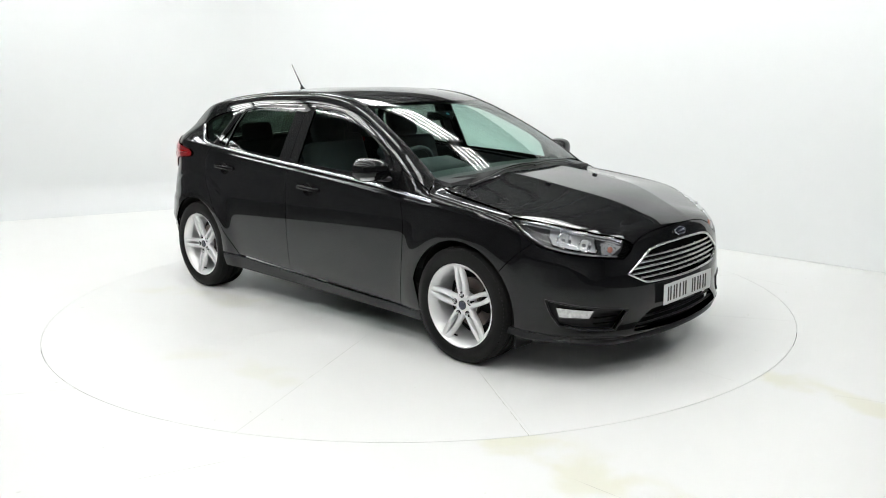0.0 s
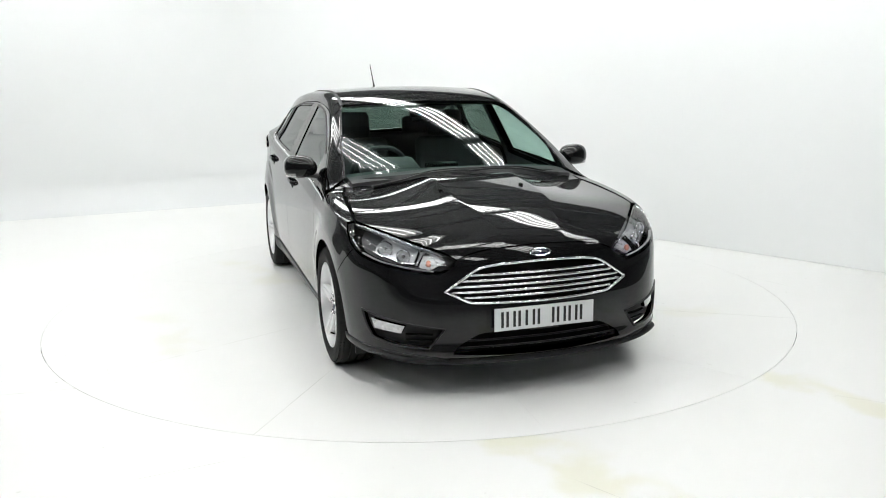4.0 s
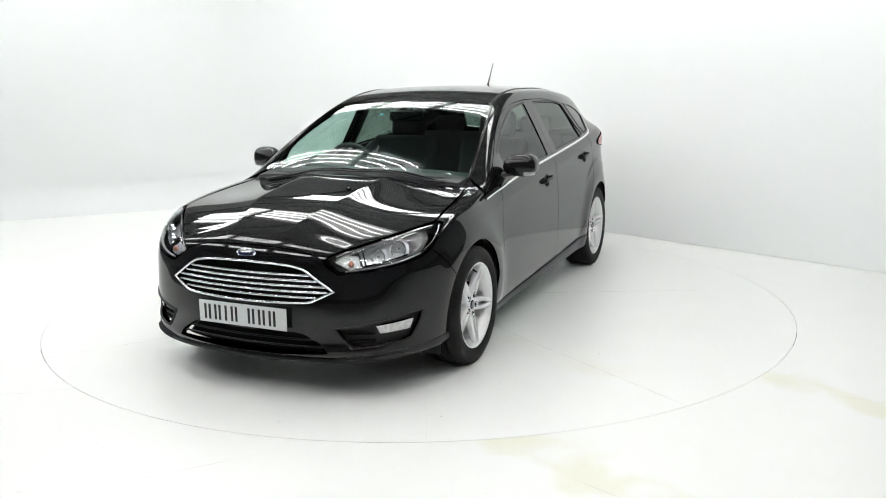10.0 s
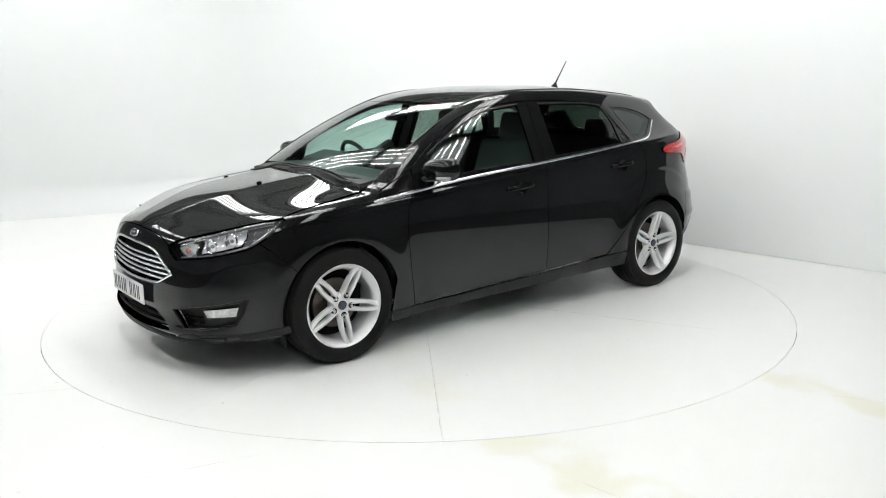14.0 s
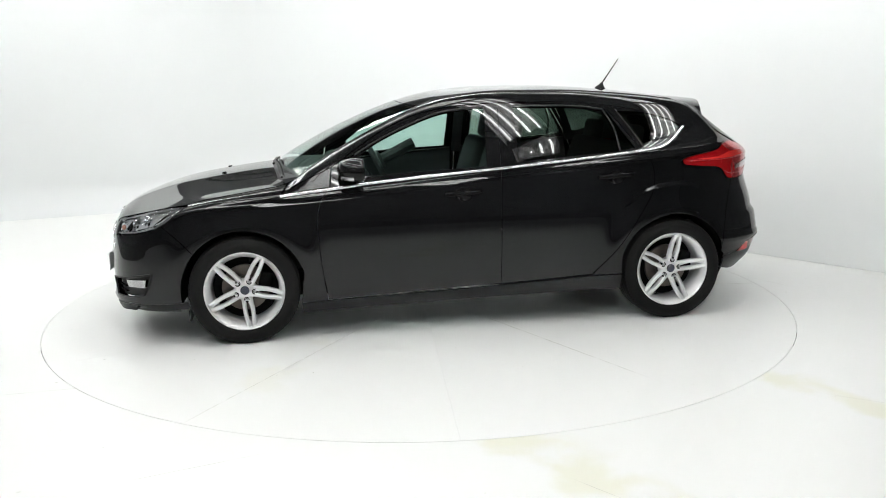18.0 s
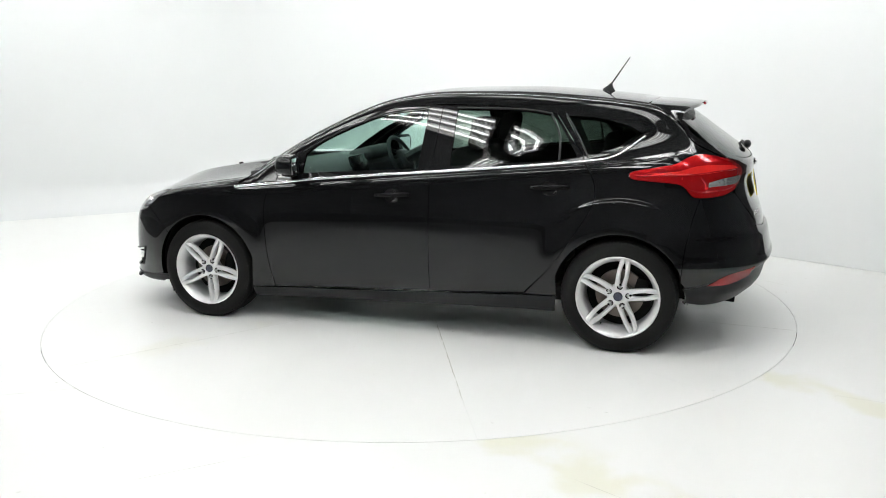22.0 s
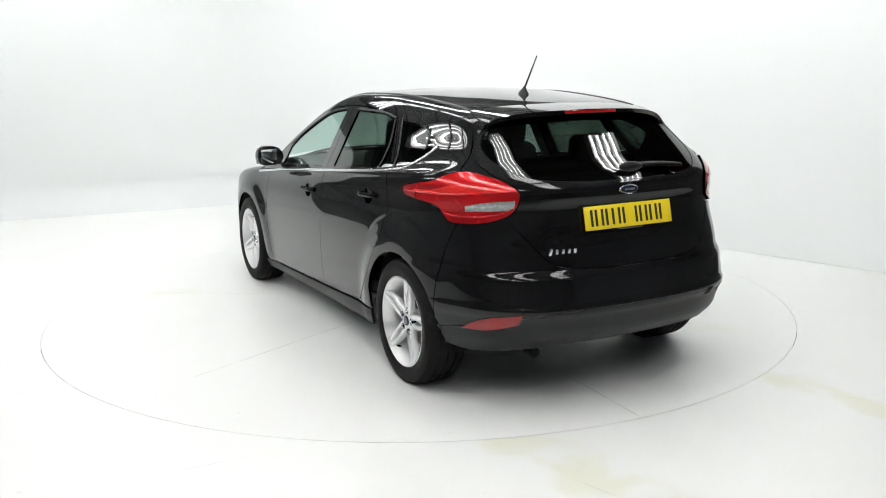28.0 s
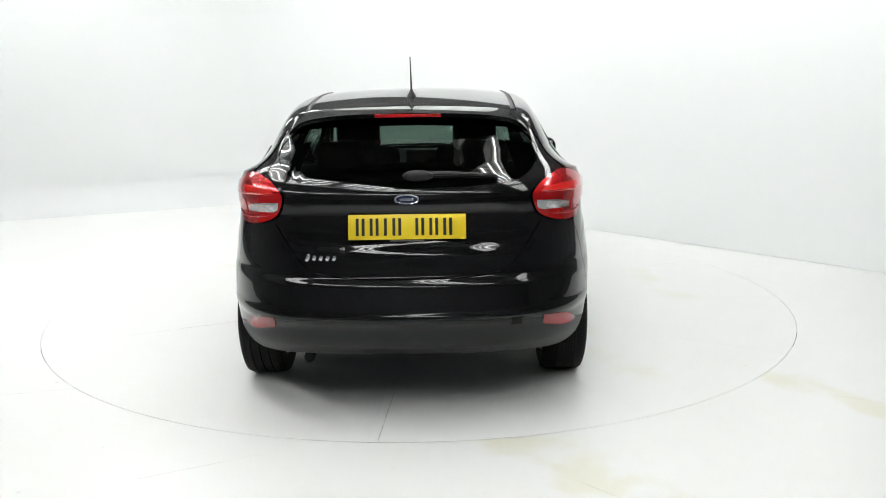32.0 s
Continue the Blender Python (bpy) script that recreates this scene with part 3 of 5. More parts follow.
# ---- outlines of the car's panels, left half ----
ARCH_F, ARCH_R, ARCH = 1.324, -1.324, .361
BONNET_EDGE = [(2.098, .410), (2.045, .472), (1.955, .547), (1.855, .631), (1.776, .689), (1.68, .757), (1.622, .785), (1.55, .778), (1.3, .752), (1.06, .715)]
NOSE_LINE = [(0, .738), (.2, .730), (.33, .712), (.412, .682)]                        # y, z: front edge of the bonnet
COWL = [(1.06, .715), (1.12, .45), (1.16, 0)]
SCREEN_FOOT = [(1.105, 0), (1.065, .40), (.985, .685)]
PILLAR = [(.985, .706), (.78, .672), (.56, .632), (.30, .576), (.25, .556)]            # windscreen's side edge
HEADER = [(.25, .556), (.315, .25), (.325, 0)]
ROOF_EDGE = [(.25, .556), (0, .540), (-.5, .530), (-1.0, .525), (-1.42, .515)]
DOOR_FRONT = [(.837, .232), (.871, .449), (.885, .657), (.881, .759), (.854, .843), (.805, .905)]
DLO_TOP = [(.788, 1.019), (.518, 1.195), (.312, 1.292), (.105, 1.342), (-.136, 1.364), (-.240, 1.368)]
DLO_TOP_R = [(-.240, 1.368), (-.547, 1.362), (-.785, 1.339), (-.937, 1.314)]
B_LINE = [(-.214, .280), (-.216, .638), (-.222, .978), (-.240, 1.368)]
DOOR_REAR = [(-.937, 1.314), (-1.102, 1.092), (-1.176, .965), (-1.174, .829), (-1.076, .659), (-.959, .488), (-.793, .313)]
BELT = [(1.095, .864), (.819, .893), (.584, .921), (.2, .955), (-.222, .988), (-.693, 1.028), (-1.099, 1.066), (-1.25, 1.088), (-1.335, 1.128), (-1.43, 1.200)]
HATCH_EDGE = on_skin([(-1.551, .568, 1.311), (-1.65, .640, 1.20), (-1.72, .655, 1.13), (-1.85, .618, 1.079), (-1.91, .563, 1.035), (-1.92, .552, 1.0), (-1.92, .570, .946), (-1.905, .60, .91), (-1.90, .595, .885)])
LAMP_TOP = [(-1.362, 1.006), (-1.392, 1.024), (-1.512, 1.047), (-1.60, 1.064), (-1.655, 1.093), (-1.70, 1.108)]                     # x, z
LAMP_FOOT = [(-1.729, .874), (-1.695, .882), (-1.668, .912), (-1.645, .938), (-1.60, .955), (-1.48, .966), (-1.385, .976), (-1.366, .99), (-1.362, 1.006)]


def pts3(view, ctrl):
    return place(view, smooth_line(ctrl, .02))


def join(view, *lines):
    """Lines in space, end to end, as an outline in a view."""
    p = np.vstack([seen(view, l) for l in lines])
    keep = [0]
    for i in range(1, len(p)):
        if np.linalg.norm(p[i] - p[keep[-1]]) > .004:
            keep.append(i)
    if np.linalg.norm(p[keep[-1]] - p[0]) < .004:
        keep.pop()
    return p[keep]


HANDLES = [(.015, .846), (-.935, .919)]


def handle_cup(x, z):
    return np.array([(x + .052 * math.cos(a), z - .004 + .041 * math.sin(a)) for a in np.linspace(0, 2 * math.pi, 41)[:-1]])


def bodywork(car):
    # bonnet, windscreen, roof
    front = pts3("nose", [(u, v) for u, v in seen("nose", place("front", smooth_line(NOSE_LINE, .02)))])
    half = np.vstack([seen("top", front), smooth_line(BONNET_EDGE, .015), smooth_line(COWL, .015)])
    skin("bonnet", "top", both(half), PAINT, car, h=.018, fine=3, label="glossy black bonnet with two raised creases")
    half = np.vstack([smooth_line(SCREEN_FOOT, .015), smooth_line(PILLAR, .015)[1:], smooth_line(HEADER, .015)[1:]])
    skin("windscreen", "top", both(half), SCREEN, car, h=.05, rim=0, label="green-tinted windscreen glass")
    half = np.vstack([smooth_line(HEADER[::-1], .015), smooth_line(ROOF_EDGE, .015)[1:], smooth_line([(-1.42, .515), (-1.44, .25), (-1.445, 0)], .015)[1:]])
    skin("roof", "top", both(half), PAINT, car, h=.04, label="glossy black roof skin")
    # cowl under the wipers
    half = np.vstack([smooth_line(COWL[::-1], .015), [(1.02, .70)], smooth_line(SCREEN_FOOT[::-1], .015)])
    skin("cowl", "top", both(half), SATIN, car, h=.03, off=-.014, label="satin black plastic cowl")
    # doors
    fd = outline(DOOR_FRONT, [(.805, .905), (.788, 1.019)], DLO_TOP, B_LINE[::-1], [(-.214, .280), (.3, .258), (.837, .232)])
    fglass = outline([(.632, .957), (.628, 1.070)], [(.628, 1.070), (.517, 1.147), (.313, 1.240), (.106, 1.309), (-.150, 1.340)], [(-.150, 1.340), (-.136, 1.0)], [(-.136, 1.0), (.25, .983), (.632, .957)])
    rd = outline(DLO_TOP_R, DOOR_REAR, [(-.793, .313), (-.5, .295), (-.214, .280)], B_LINE)
    rglass = outline([(-.335, 1.020), (-.335, 1.340)], [(-.335, 1.340), (-.716, 1.332), (-.900, 1.310)], [(-.900, 1.310), (-.955, 1.2), (-.968, 1.066)], [(-.968, 1.066), (-.335, 1.020)])
    rpane = outline([(-.930, 1.300), (-1.075, 1.085)], [(-1.075, 1.085), (-.985, 1.070)], [(-.985, 1.070), (-.968, 1.2), (-.922, 1.298)])
    qglass = outline([(-.985, 1.305), (-1.162, 1.294), (-1.333, 1.252), (-1.412, 1.210)], [(-1.412, 1.210), (-1.325, 1.142), (-1.24, 1.100), (-1.135, 1.083)], [(-1.135, 1.083), (-.985, 1.305)])
    fds = skin("front_door", "side", fd, PAINT, car, [fglass, handle_cup(*HANDLES[0])], mirror=True, h=.018, fine=3, label="glossy black front door")
    rds = skin("rear_door", "side", rd, PAINT, car, [rglass, rpane, handle_cup(*HANDLES[1])], mirror=True, h=.018, fine=3, label="glossy black rear door")
    for i, (v, f, n) in enumerate([skin_mesh("side", g, (), .05, .0005, -.006, 0) for g in (fglass, rglass, rpane)]):
        for s, d in zip((1, -1), fds if i == 0 else rds):
            k = np.array((1, s, 1))
            under(new("window_glass", mesh_from("window_glass", v * k, f if s > 0 else [t[::-1] for t in f], SCREEN if i == 0 else SIDETINT, n * k)), d,
                  "clear side glass" if i == 0 else "tinted rear side glass")
    # the small black corner in front of the door glass
    tri = outline([(1.085, .874), (.95, .945), (.796, 1.012)], [(.796, 1.012), (.808, .906)], [(.808, .906), (1.085, .874)])
    skin("corner_trim", "side", tri, TRIM, car, mirror=True, label="black trim corner ahead of the door glass")
    foot = outline([(1.20, .845), (1.175, .895), (1.08, .915), (.98, .952), (.90, .972)], [(.90, .972), (.88, .90)], [(.88, .90), (1.0, .872), (1.20, .845)])
    skin("pillar_foot", "side", foot, PAINT, car, mirror=True, gap=0, off=-.006, rim=0, label="black panel at the foot of the windscreen pillar")
    # side frame: pillars, cantrail, rear quarter
    shut = [(-1.735, .872), (-1.70, .75), (-1.672, .60), (-1.655, .42)]
    arch = arc(ARCH_R, .315, ARCH, 18, 154, 40)
    frame_out = join("side", place("top", smooth_line(PILLAR, .015)), place("top", smooth_line(ROOF_EDGE, .015)),
                     place("side", smooth_line(seen("side", np.vstack([(-1.42, .515, 1.4), HATCH_EDGE[:2], (-1.70, .74, 1.108)])), .015)[3:]),
                     place("side", smooth_line(LAMP_TOP[::-1], .01)),
                     place("side", smooth_line(LAMP_FOOT[::-1], .01)),
                     place("side", smooth_line(shut, .015)), place("side", np.array(arch[::-1])), place("side", smooth_line([(-.985, .312), (-.80, .305)], .015)),
                     place("side", smooth_line([(-.80, .312), (-.82, .335)] + DOOR_REAR[::-1][1:], .015)), place("side", smooth_line((DLO_TOP + DLO_TOP_R[1:])[::-1], .015)),
                     place("side", smooth_line([(.788, 1.019), (.95, .945), (1.04, .905)], .015)))
    skin("side_frame", "side", frame_out, PAINT, car, [qglass], mirror=True, h=.018, fine=3, label="glossy black side frame with rear quarter")
    skin("quarter_glass", "side", qglass, TINTED, car, mirror=True, h=.05, gap=.0005, off=-.005, rim=0, label="tinted rear quarter glass")
    beading("belt_strip", "side", BELT, BRIGHT, car, .016, .010, .003, "bright chrome strip under the side glass")
    # front wing
    fseam = [(1.601, .548), (1.68, .63), (1.775, .712)]
    wing = join("side", on_skin(smooth_line([(1.775, .822, .712), (1.745, .832, .730), (1.673, .834, .782), (1.615, .821, .817)], .012)), place("top", smooth_line([(1.622, .785), (1.55, .778), (1.3, .752), (1.06, .715)], .015)),
                place("side", smooth_line([(1.05, .925), (1.095, .868)], .015)), place("side", smooth_line([(1.095, .868), (.95, .885), (.812, .902)], .015)),
                place("side", smooth_line(DOOR_FRONT[::-1], .015)), place("side", smooth_line([(.845, .228), (1.0, .222)], .015)),
                place("side", np.array(arc(ARCH_F, .315, ARCH, 164, 40, 36))), place("side", smooth_line(fseam, .015)))
    skin("front_wing", "side", wing, PAINT, car, mirror=True, h=.018, fine=3, label="glossy black front wing")
    sill = outline([(1.0, .222), (.3, .247), (-.5, .285), (-.80, .300), (-.985, .307)], [(-.985, .307), (-.975, .212)], [(-.975, .212), (.3, .180), (.99, .158)], [(.99, .158), (1.0, .222)])
    skin("sill", "side", sill, SATIN, car, mirror=True, off=.004, label="satin black sill moulding")
    nose(car, fseam)
    tail(car, shut)


def nose(car, fseam):
    lampside = on_skin([(2.093, .495, .618), (2.02, .634, .636), (1.928, .74, .658), (1.821, .811, .689), (1.775, .822, .712)])
    lampout = on_skin([(1.775, .822, .712), (1.745, .832, .730), (1.673, .834, .782), (1.615, .821, .817)])
    lamptop = on_skin([(1.615, .821, .817), (1.68, .764, .813), (1.776, .695, .793), (1.855, .637, .772), (1.955, .553, .742), (2.04, .48, .717), (2.10, .413, .680)])
    lamptip = on_skin([(2.10, .413, .680), (2.106, .445, .652), (2.093, .495, .618)])
    lamp = outline(*[seen("nose", np.array(l)) for l in (lampside, lampout, lamptop, lamptip)])
    skin("headlamp_lens", "nose", lamp, LENS, car, mirror=True, h=.03, gap=.003, label="clear headlamp cover")
    headlamps(car, lamp, seen("nose", np.array(lamptop)))
    top = seen("nose", place("front", smooth_line(NOSE_LINE[::-1], .02)))
    foot = [(seen("nose", np.array([(1.675, .82, .2)]))[0][0], .205), (.62, .195), (.40, .185), (.2, .182), (0, .182)]
    half = np.vstack([top[::-1], smooth_line(seen("nose", lamptip), .01)[1:],
                      smooth_line(seen("nose", np.array(lampside)), .015)[1:],
                      seen("nose", place("side", smooth_line(fseam[::-1], .015)))[1:],
                      seen("nose", place("side", np.array(arc(ARCH_F, .315, ARCH, 42, -12, 16)))),
                      smooth_line(foot, .015)])
    k = both(half, "nose")
    grille = both(seen("nose", place("front", np.vstack([smooth_line([(0, .665), (.20, .659), (.30, .646), (.345, .628)], .012), smooth_line([(.345, .628), (.474, .541)], .012)[1:], smooth_line([(.474, .541), (.375, .492)], .012)[1:],
                                                     smooth_line([(.375, .492), (.33, .483), (.15, .477), (0, .475)], .012)[1:]]))), "nose")
    intake = both(seen("nose", place("front", np.vstack([smooth_line([(0, .338), (.28, .335), (.345, .318)], .012), smooth_line([(.345, .318), (.42, .272), (.445, .238)], .012)[1:], smooth_line([(.445, .238), (.2, .222), (0, .220)], .012)[1:]]))), "nose")
    fog = outline(*[seen("nose", np.array(l)) for l in ([(2.122, .482, .360), (1.98, .690, .395), (1.845, .812, .428)], [(1.845, .812, .428), (1.868, .80, .36), (1.905, .777, .298)], [(1.905, .777, .298), (2.0, .69, .275), (2.095, .555, .264)], [(2.095, .555, .264), (2.11, .52, .31), (2.122, .482, .360)])])
    fogr = fog.copy()[::-1]
    fogr[:, 0] *= -1
    skin("front_bumper", "nose", k, PAINT, car, [grille, intake, fog, fogr], h=.02, fine=2, rim=.03, label="glossy black front bumper")
    nose_details(car, grille, intake, fog)


def tail(car, shut):
    hatch = HATCH_EDGE
    low = on_skin([(-1.90, .595, .885), (-1.945, .535, .80), (-2.0, .46, .71), (-2.03, .40, .678), (-2.07, .25, .662), (-2.08, 0, .658)])
    half = np.vstack([[(0, 1.360)], smooth_line([(0, 1.360), (.3, 1.352), (.50, 1.33), (.568, 1.305)], .015), smooth_line(hatch[:, 1:], .015)[1:], smooth_line(np.array(low)[:, 1:], .015)[1:]])
    gl = both(np.vstack([smooth_line([(0, 1.318), (.35, 1.310), (.50, 1.295), (.570, 1.255)], .015), smooth_line([(.570, 1.255), (.602, 1.21), (.600, 1.16), (.55, 1.105), (.46, 1.072), (.25, 1.055), (0, 1.050)], .015)[1:]]), "back")
    t = skin("tailgate", "back", both(half, "back"), PAINT, car, [gl], h=.018, fine=3, gap=.0035, label="glossy black tailgate")[0]
    skin("rear_window", "back", gl, TINTED, t, h=.05, gap=.0005, rim=0, off=-.003, label="dark tinted rear window")
    # lamps
    inner = smooth_line(on_skin([(-1.70, .74, 1.108), (-1.74, .70, 1.108), (-1.85, .618, 1.079), (-1.918, .565, 1.035), (-1.93, .553, 1.0), (-1.921, .572, .946), (-1.903, .606, .912), (-1.86, .67, .887), (-1.80, .73, .876), (-1.729, .772, .874)]), .015)
    lamp = join("tail", place("side", smooth_line(LAMP_TOP, .015)), inner, place("side", smooth_line(LAMP_FOOT, .015)))
    lamps = skin("tail_lamp", "tail", lamp, RED, car, mirror=True, h=.02, off=.010, label="large red tail lamp")
    back = outline([(.42, .66), (1.0, .66)], [(1.0, .66), (1.05, 1.02)], [(1.05, 1.02), (.80, 1.20), (.62, 1.24)], [(.62, 1.24), (.50, 1.0), (.42, .66)])
    for s in (1, -1):
        skin("lamp_surround", "tail", (back * (s, 1))[::s], PAINT, car, h=.03, gap=0, off=-.007, rim=0, label="glossy black panel round the tail lamp")
    tail_details(car, t, lamps)
    # bumper
    up = np.vstack([seen("tail", np.array(low[::-1])), seen("tail", place("side", smooth_line([(-1.86, .880), (-1.80, .869), (-1.735, .868)], .015))), seen("tail", place("side", smooth_line(shut, .015)))[1:],
                    seen("tail", place("side", np.array(arc(ARCH_R, .315, ARCH, 166, 172, 3))))])
    split = seen("tail", np.array([(-1.66, .83, .385), (-1.732, .818, .392), (-1.90, .71, .43), (-2.076, .519, .478), (-2.13, .25, .490), (-2.14, 0, .494)]))
    skin("rear_bumper", "tail", both(np.vstack([up, smooth_line(split, .015)]), "tail"), PAINT, car, h=.02, fine=3, label="glossy black rear bumper")
    foot = seen("tail", np.array([(-1.68, .82, .30), (-1.80, .74, .275), (-1.95, .60, .285), (-2.0, .4, .295), (-2.02, 0, .300)]))
    skin("bumper_valance", "tail", both(np.vstack([smooth_line(split[::-1], .015), seen("tail", place("side", np.array(arc(ARCH_R, .315, ARCH, 170, 184, 5)))), smooth_line(foot, .015)]), "tail"), SATIN, car, h=.03, off=-.004,
         label="satin black lower bumper")


def nose_details(car, grille, intake, fog):
    skin("grille_backing", "nose", grille, DARK, car, h=.04, gap=0, off=-.045, rim=0)
    ring = smooth_line(np.vstack([grille, grille[:1]]), .012)[:-1]
    p = place("nose", ring, .001)
    part("grille_frame", sweep(bmesh.new(), p, .013, .016, outward(p), closed=True), BRIGHT, car, "chrome grille surround", 60)
    gy = grille[:, 0]
    for i in range(5):
        z = .506 + .0265 * i
        hit = [gy[j] + (z - grille[j, 1]) * (gy[(j + 1) % len(gy)] - gy[j]) / (grille[(j + 1) % len(gy), 1] - grille[j, 1] + 1e-9)
               for j in range(len(gy)) if (grille[j, 1] - z) * (grille[(j + 1) % len(gy), 1] - z) < 0]
        w = max(hit) - .012
        line = np.array([(u, z) for u in np.linspace(-w, w, 41)])
        q = place("nose", line, -.010)
        part("grille_bar", sweep(bmesh.new(), q, .0135, .015, outward(q), n=10), BRIGHT, car, smooth=50)
    skin("intake_backing", "nose", intake, DARK, car, h=.04, gap=0, off=-.05, rim=0)
    for z in (.262, .295):
        line = np.array([(u, z) for u in np.linspace(-.44, .44, 31)])
        q = place("nose", line, -.02)
        part("intake_bar", sweep(bmesh.new(), q, .010, .02, outward(q)), SATIN, car)
    lip = np.array([(u, .198 + .02 * sstep(.45, .70, abs(u))) for u in np.linspace(-.68, .68, 61)])
    q = place("nose", lip, .006)
    part("front_lip", sweep(bmesh.new(), q, .020, .04, outward(q)), SATIN, car, "satin black lip under the bumper", 60)
    for s in (1, -1):
        k = np.array((s, 1.0))
        low = outline([(.40, .203), (.60, .206), (.80, .212), (.965, .222)], [(.965, .222), (.955, .262)], [(.955, .262), (.80, .248), (.60, .238), (.47, .222), (.40, .203)])
        skin("lower_strip", "nose", (low * k)[::s], SATIN, car, h=.03, gap=0, off=.004, rim=.01, label="satin black strip along the bumper foot")
        pocket = (fog * k)[::s]
        skin("fog_pocket", "nose", pocket, SATIN, car, h=.03, gap=0, off=-.035, rim=0, label="black fog lamp pocket")
        r = smooth_line(np.vstack([pocket, pocket[:1]]), .012)[:-1]
        p = place("nose", r, .001)
        part("fog_surround", sweep(bmesh.new(), p, .010, .012, outward(p), closed=True), SATIN, car, "", 60)
        c4 = seen("nose", np.array([(2.034, .657, .368), (1.895, .788, .388), (1.908, .778, .340), (2.020, .672, .330)])) * k
        lens = outline(*[[c4[i], c4[(i + 1) % 4]] for i in range(4)])
        skin("fog_lamp", "nose", lens, WHITELENS, car, h=.015, gap=0, off=-.012, rim=.02, label="clear fog lamp")
        for z in (.300, .330):
            line = np.array([(s * u, z) for u in np.linspace(seen("nose", np.array([(2.07, .52, .3)]))[0][0], c4[0][0] * s - .004, 9)])
            q = place("nose", line, -.018)
            part("fog_slat", sweep(bmesh.new(), q, .007, .02, outward(q)), TRIM, car)
    plate(car, pose(2.198, 0, .402, 90, 0, 90), PLATE_W, "white front number plate with black characters")
    badge(car, place("front", np.array([(0, .700)]))[0], 90)
    for y in (.19, -.28):
        p = place("top", np.array([(1.46, y)]), .004)[0]
        bm = box(.028, .018, .012, Matrix.Translation(p) @ pose(0, 0, 0, 0, 8), .004)
        part("washer_jet", bm, TRIM, car, "small black washer jet")
    # wipers across the foot of the windscreen
    for a, b, bow in (((1.150, -.58), (1.145, .06), .012), ((1.150, .0), (1.085, .60), .0)):
        line = np.array([(a[0] + (b[0] - a[0]) * f - bow * math.sin(math.pi * f), a[1] + (b[1] - a[1]) * f) for f in np.linspace(0, 1, 15)])
        p = place("top", line, .014)
        w = part("wiper", sweep(bmesh.new(), p, .016, .012, outward(p)), SATIN, car, "black windscreen wiper")
        part("wiper_blade", sweep(bmesh.new(), place("top", line + (-.018, .01), .006), .008, .014), RUBBER, w)


def headlamps(car, lamp, topline):
    for s in (1, -1):
        k = np.array((s, 1.0))
        h = under(new("headlamp"), car, "clear headlamp with chrome reflectors")
        skin("housing", "nose", (shrink(lamp, .004) * k)[::s], DASH, h, h=.03, gap=0, off=-.055, rim=0)
        def panel(pts):
            q = seen("nose", np.array(pts)) * k
            return outline(*[[q[i], q[(i + 1) % len(q)]] for i in range(len(q))])[::s]
        skin("indicator_panel", "nose", panel([(2.085, .468, .671), (2.051, .515, .698), (2.027, .568, .693), (2.044, .589, .647), (2.072, .541, .636)]), SILVER, h, h=.012, gap=0, off=-.030, rim=.012,
             label="silver indicator chamber")
        skin("reflector_panel", "nose", panel([(2.015, .566, .705), (1.931, .635, .733), (1.872, .674, .755), (1.833, .730, .759), (1.848, .772, .729), (1.870, .776, .696), (1.960, .697, .669), (2.036, .602, .648)]), FACET, h,
             h=.012, gap=0, off=-.044, rim=.030, label="bright faceted reflector")
        line = topline * k
        for off, lift, w in ((-.012, -.008, .007), (-.028, -.026, .006)):
            q = place("nose", smooth_line(line + (0, off), .02)[3:-3], lift)
            part("chrome_strip", sweep(bmesh.new(), q, w, .010, outward(q)), CHROME, h, smooth=60)
        q = place("nose", smooth_line(seen("nose", np.array([(2.075, .52, .632), (2.01, .642, .646), (1.925, .745, .668), (1.83, .805, .698)])) * k, .02), -.016)
        part("lower_bezel", sweep(bmesh.new(), q, .008, .016, outward(q)), SILVER, h, "silver bezel along the lamp's foot", 60)
        q = place("nose", smooth_line(seen("nose", np.array([(1.80, .80, .712), (1.75, .822, .745), (1.69, .826, .782), (1.645, .815, .805)])) * k, .02), -.006)
        part("tail_strip", sweep(bmesh.new(), q, .005, .008, outward(q)), CHROME, h, smooth=60)
        for x, y, z, r in ((1.965, .640, .690, .032), (1.888, .712, .718, .036)):
            at = place("nose", seen("nose", np.array([(x, s * y, z)])), -.022)[0]
            m = Matrix.Translation(at) @ pose(0, 0, 0, 0, 90, s * 26)
            bowl = lathe([(r * math.sin(a), -.040 * math.cos(a)) for a in np.linspace(.1, math.pi / 2, 9)] + [(r * 1.08, .002), (r * 1.08, -.012)], 28, "z")
            bmesh.ops.transform(bowl, matrix=m, verts=bowl.verts)
            b = part("reflector", bowl, CHROME, h, "chrome reflector bowl")
            bulb = lathe([(0, -.040), (.009, -.040), (.009, -.008), (.006, -.002), (0, 0)], 16, "z")
            bmesh.ops.transform(bulb, matrix=m, verts=bulb.verts)
            part("bulb", bulb, WHITELENS, b)
        fin = np.array([(2.012, .600, .655), (1.998, .578, .706)])
        q = place("nose", seen("nose", fin) * k, -.028)
        part("divider", sweep(bmesh.new(), q, .006, .03, outward(q)), DARK, h)
        q = place("nose", seen("nose", np.array([(2.052, s * .54, .665)])), -.022)[0]
        bm = bmesh.new()
        bmesh.ops.create_uvsphere(bm, u_segments=16, v_segments=10, radius=.014, matrix=Matrix.Translation(q) @ Matrix.Diagonal((1, 1, 1.2, 1)))
        part("indicator", bm, AMBER, h, "amber indicator bulb in the lamp's tip", 80)


